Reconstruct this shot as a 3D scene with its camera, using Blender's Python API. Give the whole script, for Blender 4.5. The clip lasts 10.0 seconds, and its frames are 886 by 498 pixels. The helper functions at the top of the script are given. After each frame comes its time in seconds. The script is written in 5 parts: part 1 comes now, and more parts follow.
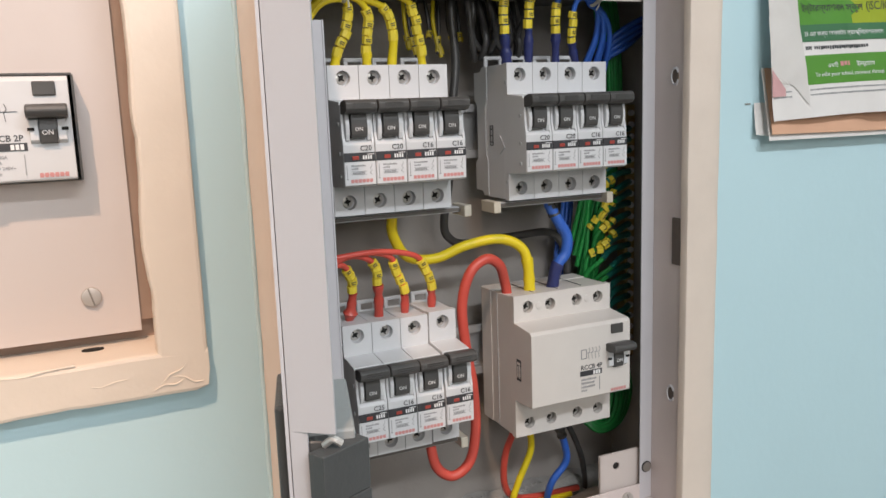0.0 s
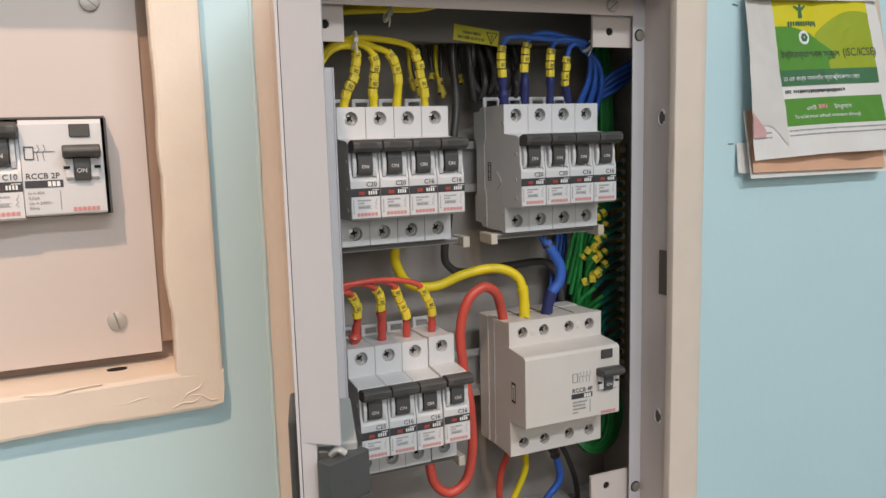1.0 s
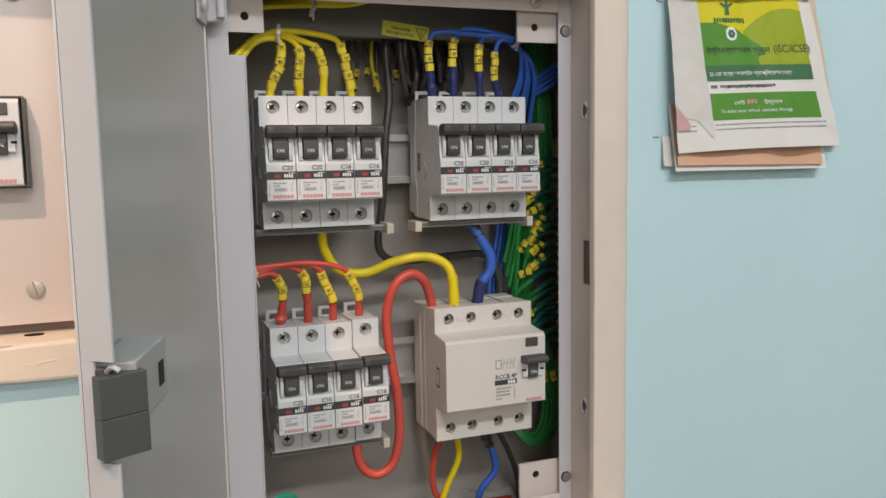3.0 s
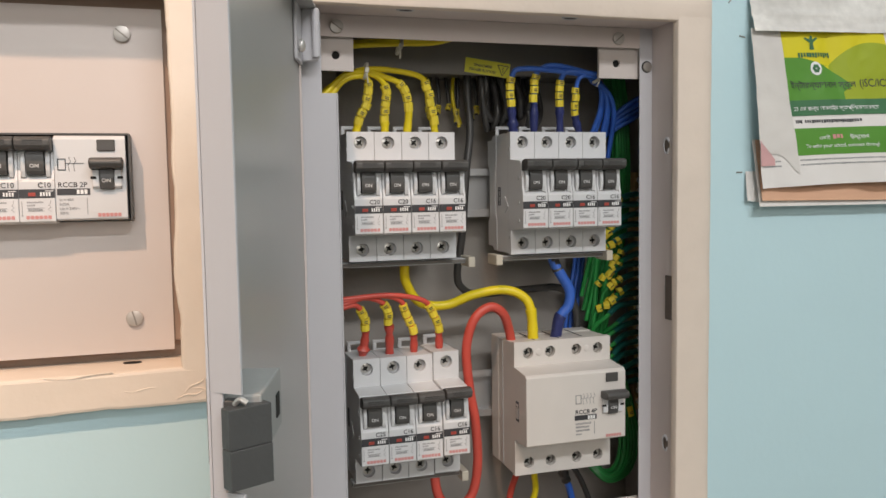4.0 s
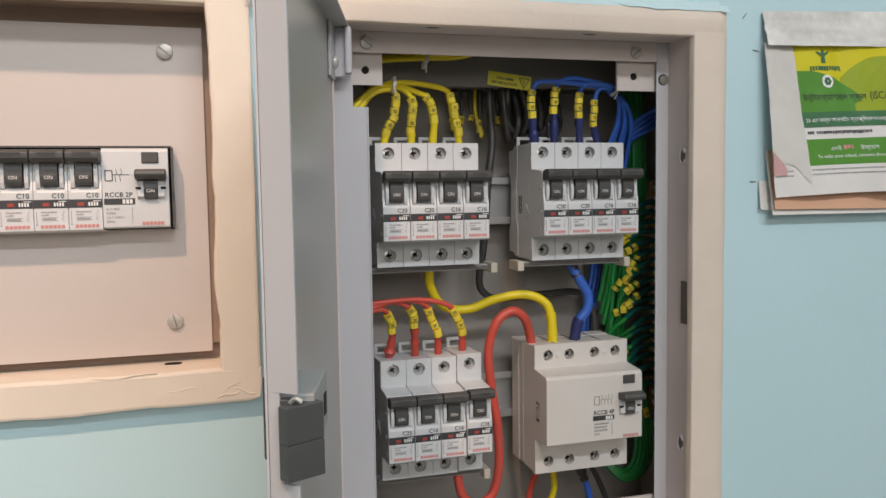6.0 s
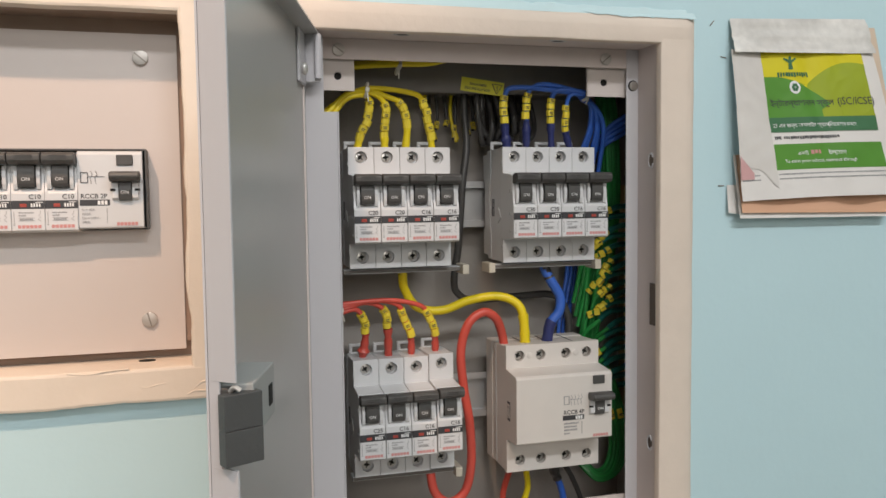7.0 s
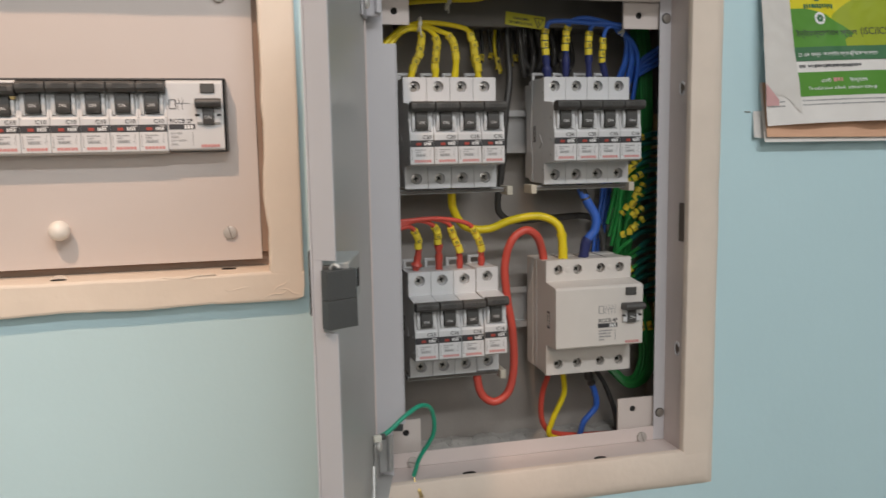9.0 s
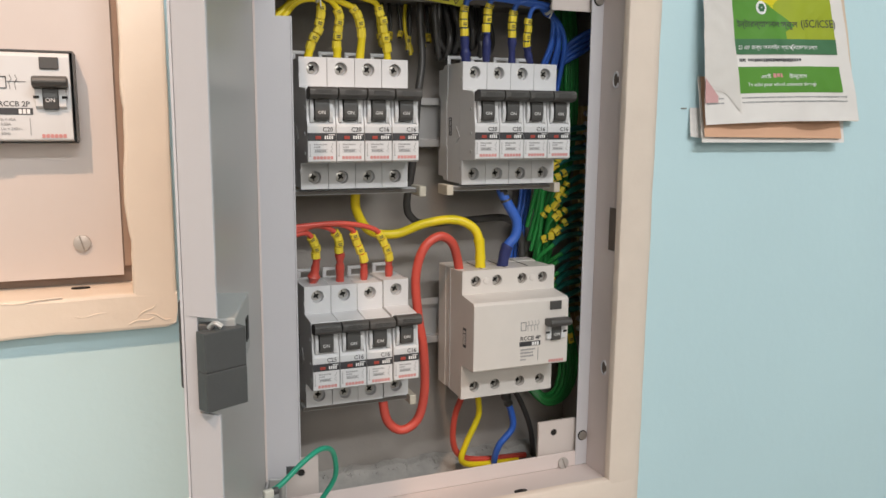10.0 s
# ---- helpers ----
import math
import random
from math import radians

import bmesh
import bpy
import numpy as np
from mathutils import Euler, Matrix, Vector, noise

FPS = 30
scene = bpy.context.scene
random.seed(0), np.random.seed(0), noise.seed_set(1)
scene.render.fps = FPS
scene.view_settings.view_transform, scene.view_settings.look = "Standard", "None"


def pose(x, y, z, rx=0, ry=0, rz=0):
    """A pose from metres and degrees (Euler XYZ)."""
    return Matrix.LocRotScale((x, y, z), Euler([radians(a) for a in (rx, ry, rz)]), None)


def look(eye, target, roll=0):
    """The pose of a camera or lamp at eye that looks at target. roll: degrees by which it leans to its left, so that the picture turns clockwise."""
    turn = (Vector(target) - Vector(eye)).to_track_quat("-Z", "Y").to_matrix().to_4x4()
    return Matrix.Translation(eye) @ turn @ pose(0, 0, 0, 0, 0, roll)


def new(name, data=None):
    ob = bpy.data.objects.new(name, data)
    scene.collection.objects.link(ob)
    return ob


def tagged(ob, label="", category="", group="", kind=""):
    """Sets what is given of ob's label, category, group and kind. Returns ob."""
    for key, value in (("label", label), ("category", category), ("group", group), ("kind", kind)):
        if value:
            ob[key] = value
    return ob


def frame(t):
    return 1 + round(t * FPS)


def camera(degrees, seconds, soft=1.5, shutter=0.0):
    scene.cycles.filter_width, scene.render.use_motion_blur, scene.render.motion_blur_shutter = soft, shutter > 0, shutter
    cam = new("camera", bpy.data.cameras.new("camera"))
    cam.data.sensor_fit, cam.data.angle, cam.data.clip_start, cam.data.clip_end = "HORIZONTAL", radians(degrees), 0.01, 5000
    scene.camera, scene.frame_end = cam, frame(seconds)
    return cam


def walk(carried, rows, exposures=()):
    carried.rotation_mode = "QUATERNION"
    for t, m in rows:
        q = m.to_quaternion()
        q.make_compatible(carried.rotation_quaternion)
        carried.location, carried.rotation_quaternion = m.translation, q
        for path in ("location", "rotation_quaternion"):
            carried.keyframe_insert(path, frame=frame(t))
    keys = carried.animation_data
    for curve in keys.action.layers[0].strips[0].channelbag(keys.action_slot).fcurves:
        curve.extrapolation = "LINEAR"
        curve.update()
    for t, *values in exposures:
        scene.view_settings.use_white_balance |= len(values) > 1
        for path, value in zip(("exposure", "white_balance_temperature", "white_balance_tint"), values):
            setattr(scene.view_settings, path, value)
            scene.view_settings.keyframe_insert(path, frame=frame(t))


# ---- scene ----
cam = camera(57.6, 10.0, 1.5, 0.2)
PATH = [
    (0, (-0.236, -0.392, 1.582), (0.574, 1.404, 1.238), -2.0),
    (0.5, (-0.24, -0.405, 1.589), (0.571, 1.396, 1.277), -1.4),
    (1, (-0.245, -0.422, 1.592), (0.556, 1.387, 1.301), -1.5),
    (1.5, (-0.244, -0.428, 1.598), (0.541, 1.393, 1.339), -1.6),
    (2, (-0.234, -0.443, 1.587), (0.544, 1.381, 1.33), -1.5),
    (2.2, (-0.213, -0.458, 1.579), (0.565, 1.363, 1.298), -1.2),
    (3.3, (-0.177, -0.472, 1.567), (0.479, 1.407, 1.371), -1.1),
    (3.5, (-0.182, -0.472, 1.569), (0.453, 1.416, 1.391), -1.1),
    (4, (-0.199, -0.469, 1.571), (0.383, 1.439, 1.418), -0.9),
    (4.5, (-0.206, -0.47, 1.572), (0.356, 1.444, 1.423), -0.8),
    (5, (-0.214, -0.46, 1.574), (0.347, 1.454, 1.424), -0.9),
    (5.2, (-0.219, -0.453, 1.574), (0.346, 1.46, 1.433), -1.0),
    (6.3, (-0.207, -0.499, 1.577), (0.35, 1.415, 1.425), -0.8),
    (6.5, (-0.197, -0.502, 1.575), (0.364, 1.412, 1.424), -0.8),
    (7, (-0.192, -0.506, 1.573), (0.342, 1.417, 1.442), -0.7),
    (7.5, (-0.239, -0.518, 1.574), (0.128, 1.445, 1.467), -1.0),
    (8, (-0.247, -0.547, 1.574), (0.025, 1.432, 1.468), -0.8),
    (8.5, (-0.244, -0.559, 1.561), (0.079, 1.408, 1.394), -0.7),
    (9, (-0.223, -0.557, 1.557), (0.245, 1.37, 1.3), -1.0),
    (9.5, (-0.199, -0.513, 1.562), (0.444, 1.356, 1.256), -0.9),
    (10, (-0.213, -0.47, 1.571), (0.521, 1.362, 1.246), 0.5),
]
EXPOSURES = [(0.0, 0.27, 6200, 10), (0.5, 0.14, 6250, 10), (1.0, 0.10, 6300, 10), (2.0, 0.06, 6300, 10), (3.5, 0.17, 6550, 10), (4.5, 0.01, 6400, 10), (5.0, -0.02, 6350, 10), (6.5, -0.01, 6350, 10),
             (7.0, 0.04, 6500, 10), (7.5, -0.10, 6450, 10), (8.0, -0.20, 6650, 10), (8.5, -0.20, 6550, 10), (9.0, -0.18, 6450, 10), (9.5, 0.11, 6500, 10), (10.0, 0.25, 6500, 10)]
walk(cam, [(t, look(eye, target, roll)) for t, eye, target, roll in PATH], EXPOSURES)

# ---- light ----
world = bpy.data.worlds.new("world")
scene.world = world
world.use_nodes = True
world.node_tree.nodes["Background"].inputs[0].default_value = (0.75, 0.85, 1.0, 1)
world.node_tree.nodes["Background"].inputs[1].default_value = 0.2


def area_lamp(name, eye, target, size, watts, colour, size_y=None):
    data = bpy.data.lights.new(name, "AREA")
    data.shape = "RECTANGLE" if size_y else "DISK"
    data.size = size
    if size_y:
        data.size_y = size_y
    data.energy, data.color = watts, colour
    ob = new(name, data)
    ob.matrix_world = look(eye, target)
    return ob


spot = bpy.data.lights.new("warm_downlight", "SPOT")
spot.energy, spot.color = 73.0, (1.0, 0.655, 0.445)
spot.spot_size, spot.spot_blend, spot.shadow_soft_size = radians(36), 1.0, 0.03
new("warm_downlight", spot).matrix_world = look((-0.60, -0.88, 2.76), (-0.425, 0.0, 1.53))
area_lamp("tube_light", (0.16, -1.50, 2.66), (0.0, 0.0, 1.5), 1.2, 16.0, (0.945, 0.95, 0.96), 0.10)
# added soft fill that lifts the shade under the noses and inside the box
area_lamp("fill_light", (-0.5, -2.9, 2.62), (-0.1, 0.0, 1.5), 1.2, 24.0, (1.0, 0.935, 0.885), 1.2)


# ---- materials ----
def material(name, colour, rough=0.5, metal=0.0, vary=0.06, scale=40.0, bump=0.0, bump_scale=300.0, each=0.0, blotch=0.0, spec=0.5, coat=0.0):
    """A painted, plastic or metal surface: colour that varies at two scales, roughness that varies, fine relief."""
    m = bpy.data.materials.new(name)
    m.use_nodes = True
    nodes, links = m.node_tree.nodes, m.node_tree.links
    bsdf = nodes["Principled BSDF"]
    bsdf.inputs["Roughness"].default_value = rough
    bsdf.inputs["Metallic"].default_value = metal
    bsdf.inputs["Specular IOR Level"].default_value = spec
    bsdf.inputs["Coat Weight"].default_value = coat
    place = nodes.new("ShaderNodeNewGeometry")
    fine = nodes.new("ShaderNodeTexNoise")
    fine.inputs["Scale"].default_value, fine.inputs["Detail"].default_value = scale, 5
    broad = nodes.new("ShaderNodeTexNoise")
    broad.inputs["Scale"].default_value, broad.inputs["Detail"].default_value = scale / 9, 3
    links.new(place.outputs["Position"], fine.inputs["Vector"])
    links.new(place.outputs["Position"], broad.inputs["Vector"])
    total = nodes.new("ShaderNodeMath")
    total.operation = "MULTIPLY_ADD"
    total.inputs[1].default_value = 2 * vary
    total.inputs[2].default_value = 1 - vary
    links.new(fine.outputs["Fac"], total.inputs[0])
    wide = nodes.new("ShaderNodeMath")
    wide.operation = "MULTIPLY_ADD"
    wide.inputs[1].default_value = 2 * (vary + blotch)
    wide.inputs[2].default_value = 1 - vary - blotch
    links.new(broad.outputs["Fac"], wide.inputs[0])
    both = nodes.new("ShaderNodeMath")
    both.operation = "MULTIPLY"
    links.new(total.outputs[0], both.inputs[0])
    links.new(wide.outputs[0], both.inputs[1])
    last = both
    if each:
        info = nodes.new("ShaderNodeObjectInfo")
        single = nodes.new("ShaderNodeMath")
        single.operation = "MULTIPLY_ADD"
        single.inputs[1].default_value, single.inputs[2].default_value = 2 * each, 1 - each
        links.new(info.outputs["Random"], single.inputs[0])
        last = nodes.new("ShaderNodeMath")
        last.operation = "MULTIPLY"
        links.new(both.outputs[0], last.inputs[0])
        links.new(single.outputs[0], last.inputs[1])
    tint = nodes.new("ShaderNodeVectorMath")
    tint.operation = "SCALE"
    tint.inputs[0].default_value = colour
    links.new(last.outputs[0], tint.inputs["Scale"])
    links.new(tint.outputs[0], bsdf.inputs["Base Color"])
    gloss = nodes.new("ShaderNodeMath")
    gloss.operation = "MULTIPLY_ADD"
    gloss.inputs[1].default_value, gloss.inputs[2].default_value = 0.3 * rough, 0.85 * rough
    links.new(broad.outputs["Fac"], gloss.inputs[0])
    links.new(gloss.outputs[0], bsdf.inputs["Roughness"])
    if bump:
        grain = nodes.new("ShaderNodeTexNoise")
        grain.inputs["Scale"].default_value, grain.inputs["Detail"].default_value = bump_scale, 4
        links.new(place.outputs["Position"], grain.inputs["Vector"])
        relief = nodes.new("ShaderNodeBump")
        relief.inputs["Strength"].default_value, relief.inputs["Distance"].default_value = bump, 0.001
        links.new(grain.outputs["Fac"], relief.inputs["Height"])
        links.new(relief.outputs[0], bsdf.inputs["Normal"])
    return m


PAINT = material("wall_paint", (0.53, 0.722, 0.775), 0.55, vary=0.025, scale=14, bump=0.25, bump_scale=90, blotch=0.03)
FILLER = material("pale_filler", (0.575, 0.735, 0.765), 0.6, vary=0.04, scale=30, bump=0.3, bump_scale=120)
SMEAR = material("pinkish_filler", (0.76, 0.72, 0.69), 0.65, vary=0.05, scale=40, bump=0.3, bump_scale=120, blotch=0.06)
PLAIN = material("plain_paint", (0.78, 0.77, 0.73), 0.7, vary=0.03, scale=6, bump=0.2)
# unseen floor, made pale and warm so it bounces light into the boards
FLOOR = material("bounce_floor", (0.64, 0.57, 0.49), 0.35, vary=0.08, scale=8)
TAPE = material("paper_tape", (0.74, 0.632, 0.545), 0.75, vary=0.05, scale=60, bump=0.35, bump_scale=140, blotch=0.03)
TAPE_CREAM = material("cream_tape", (0.77, 0.675, 0.575), 0.6, vary=0.05, scale=50, bump=0.4, bump_scale=90, blotch=0.05)
STEEL = material("painted_steel", (0.64, 0.56, 0.535), 0.42, vary=0.03, scale=30, bump=0.03, bump_scale=500, blotch=0.02)
PLATE = material("cover_paint", (0.59, 0.53, 0.50), 0.4, vary=0.02, scale=22, bump=0.025, bump_scale=450, blotch=0.02)
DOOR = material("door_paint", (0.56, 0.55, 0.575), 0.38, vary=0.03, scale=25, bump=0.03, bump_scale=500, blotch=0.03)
# darker grey for the door's inside face and its top and bottom folds
DOORIN = material("door_inside_grey", (0.425, 0.42, 0.41), 0.33, vary=0.05, scale=16, bump=0.03, bump_scale=400, blotch=0.06)
BACK = material("dusty_back_plate", (0.355, 0.328, 0.30), 0.6, vary=0.09, scale=30, bump=0.3, bump_scale=200, blotch=0.1)
PLASTER = material("broken_plaster", (0.40, 0.385, 0.36), 0.9, vary=0.25, scale=120, bump=0.6, bump_scale=400, blotch=0.2)
PLASTIC = material("white_breaker_plastic", (0.63, 0.635, 0.645), 0.38, vary=0.03, scale=60, each=0.03, blotch=0.02)
AGED = material("aged_breaker_plastic", (0.65, 0.615, 0.58), 0.42, vary=0.05, scale=60, blotch=0.04)
GREYED = material("grey_rear_plastic", (0.46, 0.47, 0.48), 0.4, vary=0.05, scale=60)
PALEGREY = material("pale_grey_plastic", (0.57, 0.575, 0.575), 0.4, vary=0.05, scale=60)
BLACK = material("black_plastic", (0.070, 0.068, 0.066), 0.46, vary=0.1, scale=80, bump=0.1, bump_scale=600)
LATCH = material("dark_grey_latch_plastic", (0.062, 0.066, 0.068), 0.45, vary=0.1, scale=60, bump=0.2, bump_scale=400)
LATCHCASE = material("mid_grey_latch_plastic", (0.33, 0.34, 0.335), 0.42, vary=0.08, scale=60, bump=0.1, bump_scale=400)
DUCT = material("dark_duct_plastic", (0.145, 0.133, 0.120), 0.5, vary=0.12, scale=40)
BAND = material("dark_print", (0.045, 0.045, 0.05), 0.45, vary=0.05)
INK = material("grey_print", (0.30, 0.30, 0.31), 0.5, vary=0.05)
DARKINK = material("black_print", (0.05, 0.05, 0.055), 0.5, vary=0.05)
REDINK = material("red_print", (0.60, 0.27, 0.26), 0.5, vary=0.05)
FLAG = material("red_flag_plastic", (0.36, 0.06, 0.045), 0.4, vary=0.05)
WHITEINK = material("white_print", (0.80, 0.80, 0.80), 0.5, vary=0.03)
INKWHITE = material("worn_white_print", (0.80, 0.80, 0.80), 0.5, vary=0.05)
STICKER = material("white_label_paper", (0.65, 0.65, 0.66), 0.5, vary=0.02, scale=60)
# brown that carries the shade of the side board's ledges and head jamb
SHADE_BROWN = material("shaded_reveal_brown", (0.32, 0.225, 0.17), 0.6, vary=0.1, scale=60, bump=0.2, bump_scale=200, blotch=0.08)
PUNCHED = material("plaster_behind_hole", (0.13, 0.105, 0.09), 0.9, vary=0.2, scale=200)
HEAD = material("dull_zinc_head", (0.52, 0.49, 0.46), 0.45, 0.45, vary=0.1, scale=150)
SCREW = material("terminal_screw_steel", (0.58, 0.56, 0.53), 0.32, 0.7, vary=0.15, scale=160)
METAL = material("zinc_steel", (0.74, 0.72, 0.70), 0.42, 0.75, vary=0.1, scale=120)
DULL = material("dull_steel", (0.27, 0.245, 0.22), 0.5, 0.35, vary=0.15, scale=90)
RAIL = material("rail_steel", (0.52, 0.52, 0.52), 0.4, 0.7, vary=0.08, scale=60)
BRASS = material("brass", (0.50, 0.38, 0.18), 0.4, 1.0, vary=0.15, scale=90)
HOLE = material("dark_recess", (0.012, 0.011, 0.010), 0.9, vary=0.1)
YELLOW = material("yellow_cable", (0.80, 0.63, 0.015), 0.42, vary=0.05, scale=90, blotch=0.04)
SLEEVE = material("yellow_sleeve", (0.78, 0.62, 0.05), 0.42, vary=0.06, scale=120, each=0.1)
BLUE = material("blue_cable", (0.040, 0.13, 0.52), 0.40, vary=0.08, scale=90)
NAVY = material("navy_tape", (0.026, 0.034, 0.135), 0.42, vary=0.15, scale=150, bump=0.4, bump_scale=400)
RED = material("red_cable", (0.56, 0.078, 0.055), 0.40, vary=0.06, scale=90)
REDTAPE = material("red_tape", (0.50, 0.07, 0.05), 0.3, vary=0.15, scale=160, bump=0.5, bump_scale=350)
GREEN = material("green_cable", (0.018, 0.22, 0.045), 0.40, vary=0.1, scale=90, each=0.25)
TEAL = material("teal_sleeve", (0.012, 0.12, 0.10), 0.30, vary=0.15, scale=100, each=0.25)
EARTH = material("earth_wire_green", (0.015, 0.33, 0.20), 0.40, vary=0.06, scale=90)
CABLE = material("black_cable", (0.052, 0.050, 0.048), 0.38, vary=0.15, scale=70)
NYLON = material("nylon_tie", (0.68, 0.66, 0.58), 0.4, vary=0.05)
IVORY = material("ivory_end_cap", (0.56, 0.51, 0.42), 0.4, vary=0.05)
WARNING = material("yellow_warning_label", (0.66, 0.62, 0.05), 0.5, vary=0.05)
PAPER = material("white_paper", (0.75, 0.72, 0.695), 0.75, vary=0.03, scale=50, bump=0.25, bump_scale=80, blotch=0.03)
NEWS = material("grey_newsprint", (0.66, 0.64, 0.61), 0.8, vary=0.18, scale=190, bump=0.3, bump_scale=70, blotch=0.34)
OLDTAPE = material("old_clear_tape", (0.66, 0.63, 0.60), 0.4, vary=0.07, scale=60, bump=0.3, bump_scale=60, blotch=0.12)
TANPAPER = material("tan_paper", (0.66, 0.53, 0.41), 0.75, vary=0.05)
ORANGE = material("orange_paper", (0.68, 0.40, 0.26), 0.7, vary=0.08, scale=30)
LIME = material("yellow_print", (0.66, 0.58, 0.010), 0.6, vary=0.05, scale=40, blotch=0.04)
OLIVE = material("olive_print", (0.32, 0.39, 0.018), 0.6, vary=0.05, scale=40, blotch=0.05)
LEAF = material("green_print", (0.09, 0.27, 0.03), 0.6, vary=0.06, scale=40, blotch=0.05)
DEEP = material("dark_green_print", (0.05, 0.16, 0.07), 0.6, vary=0.06)
KNOB = material("ivory_knob", (0.82, 0.78, 0.72), 0.3, vary=0.03)


# ---- mesh helpers ----
def finish(name, bm, mat, smooth=False):
    bmesh.ops.recalc_face_normals(bm, faces=bm.faces)
    me = bpy.data.meshes.new(name)
    bm.to_mesh(me)
    bm.free()
    me.materials.append(mat)
    if smooth:
        me.polygons.foreach_set("use_smooth", [True] * len(me.polygons))
        me.set_sharp_from_angle(angle=radians(38))
    return me


def part(name, bm, mat, parent=None, label="", smooth=False, m=None):
    """A bmesh (or a mesh that is shared) as one object under a thing or a part."""
    me = bm if isinstance(bm, bpy.types.Mesh) else finish(name, bm, mat, smooth)
    ob = new(name, me)
    if parent is not None:
        ob.parent = parent
    if m is not None:
        ob.matrix_local = m
    if label:
        ob["label"] = label
    return ob


def thing(name, m, label, category, group="", kind=""):
    ob = new(name)
    ob.empty_display_size = 0.01
    ob.matrix_world = m
    return tagged(ob, label, category, group, kind)


def box(bm, x0, x1, y0, y1, z0, z1, bevel=0.0, segments=2):
    v = [bm.verts.new((x, y, z)) for x in (x0, x1) for y in (y0, y1) for z in (z0, z1)]
    faces = [bm.faces.new([v[i] for i in q]) for q in ((0, 1, 3, 2), (4, 6, 7, 5), (0, 4, 5, 1), (2, 3, 7, 6), (0, 2, 6, 4), (1, 5, 7, 3))]
    if bevel:
        edges = {e for f in faces for e in f.edges}
        bmesh.ops.bevel(bm, geom=list(edges), offset=bevel, segments=segments, affect="EDGES", profile=0.5)
    return bm


def prism(bm, outline, x0, x1, bevel=0.0):
    """An outline in y and z, drawn out along x."""
    a = [bm.verts.new((x0, y, z)) for y, z in outline]
    b = [bm.verts.new((x1, y, z)) for y, z in outline]
    faces = [bm.faces.new(a), bm.faces.new(b[::-1])]
    for i in range(len(a)):
        j = (i + 1) % len(a)
        faces.append(bm.faces.new((a[i], b[i], b[j], a[j])))
    if bevel:
        edges = {e for f in faces for e in f.edges}
        bmesh.ops.bevel(bm, geom=list(edges), offset=bevel, segments=2, affect="EDGES", profile=0.5)
    return bm


def cylinder(bm, centre, axis, r, length, n=16, r2=None, bevel=0.0):
    """A solid of turning round an axis ('x', 'y' or 'z'), its middle at centre."""
    turn = {"z": Matrix(), "y": Matrix.Rotation(radians(90), 4, "X"), "x": Matrix.Rotation(radians(90), 4, "Y")}[axis]
    made = bmesh.ops.create_cone(bm, cap_ends=True, segments=n, radius1=r, radius2=r if r2 is None else r2, depth=length, matrix=Matrix.Translation(centre) @ turn)
    if bevel:
        caps = [f for f in {f for v in made["verts"] for f in v.link_faces} if len(f.verts) > 4]
        bmesh.ops.bevel(bm, geom=list({e for f in caps for e in f.edges}), offset=bevel, segments=2, affect="EDGES", profile=0.5)
    return bm


def glide(points, step=8):
    """A smooth line through the points."""
    p = [Vector(q) for q in points]
    p = [2 * p[0] - p[1]] + p + [2 * p[-1] - p[-2]]
    out = []
    for i in range(1, len(p) - 2):
        for k in range(step):
            t = k / step
            a, b, c, d = p[i - 1:i + 3]
            out.append(0.5 * (2 * b + (c - a) * t + (2 * a - 5 * b + 4 * c - d) * t * t + (3 * b - a - 3 * c + d) * t ** 3))
    out.append(p[-2])
    return out


def tube(bm, line, r, n=10, squash=1.0, wob=0.0, seed=0):
    """A round cable along a line of points."""
    rings, side = [], None
    for i, q in enumerate(line):
        ahead = (line[min(i + 1, len(line) - 1)] - line[max(i - 1, 0)]).normalized()
        if side is None:
            side = ahead.orthogonal().normalized()
        side = (side - ahead * side.dot(ahead)).normalized()
        other = ahead.cross(side)
        rr = r * (1 + wob * noise.noise((q * 260) + Vector((seed, 0, 0))))
        rings.append([bm.verts.new(q + rr * (side * math.cos(a) + squash * other * math.sin(a))) for a in [2 * math.pi * k / n for k in range(n)]])
    for a, b in zip(rings, rings[1:]):
        for k in range(n):
            bm.faces.new((a[k], a[(k + 1) % n], b[(k + 1) % n], b[k]))
    bm.faces.new(rings[0][::-1])
    bm.faces.new(rings[-1])
    return bm


def ring_plate(bm, x0, x1, z0, z1, cx, cz, r, y, depth, n=20):
    """A flat panel facing -y with a round hole that runs back by depth."""
    angles = [2 * math.pi * k / n for k in range(n)] + [math.atan2(z - cz, x - cx) % (2 * math.pi) for x in (x0, x1) for z in (z0, z1)]
    outer, inner, deep = [], [], []
    for a in sorted(set(round(a, 5) for a in angles)):
        c, s = math.cos(a), math.sin(a)
        k = min(((x1 if c > 0 else x0) - cx) / c if abs(c) > 1e-6 else 9, ((z1 if s > 0 else z0) - cz) / s if abs(s) > 1e-6 else 9)
        outer.append(bm.verts.new((cx + k * c, y, cz + k * s)))
        inner.append(bm.verts.new((cx + r * c, y, cz + r * s)))
        deep.append(bm.verts.new((cx + r * c, y + depth, cz + r * s)))
    for i in range(len(outer)):
        j = (i + 1) % len(outer)
        bm.faces.new((outer[i], outer[j], inner[j], inner[i]))
        bm.faces.new((inner[i], inner[j], deep[j], deep[i]))
    bm.faces.new(deep)
    return bm


letters = {}


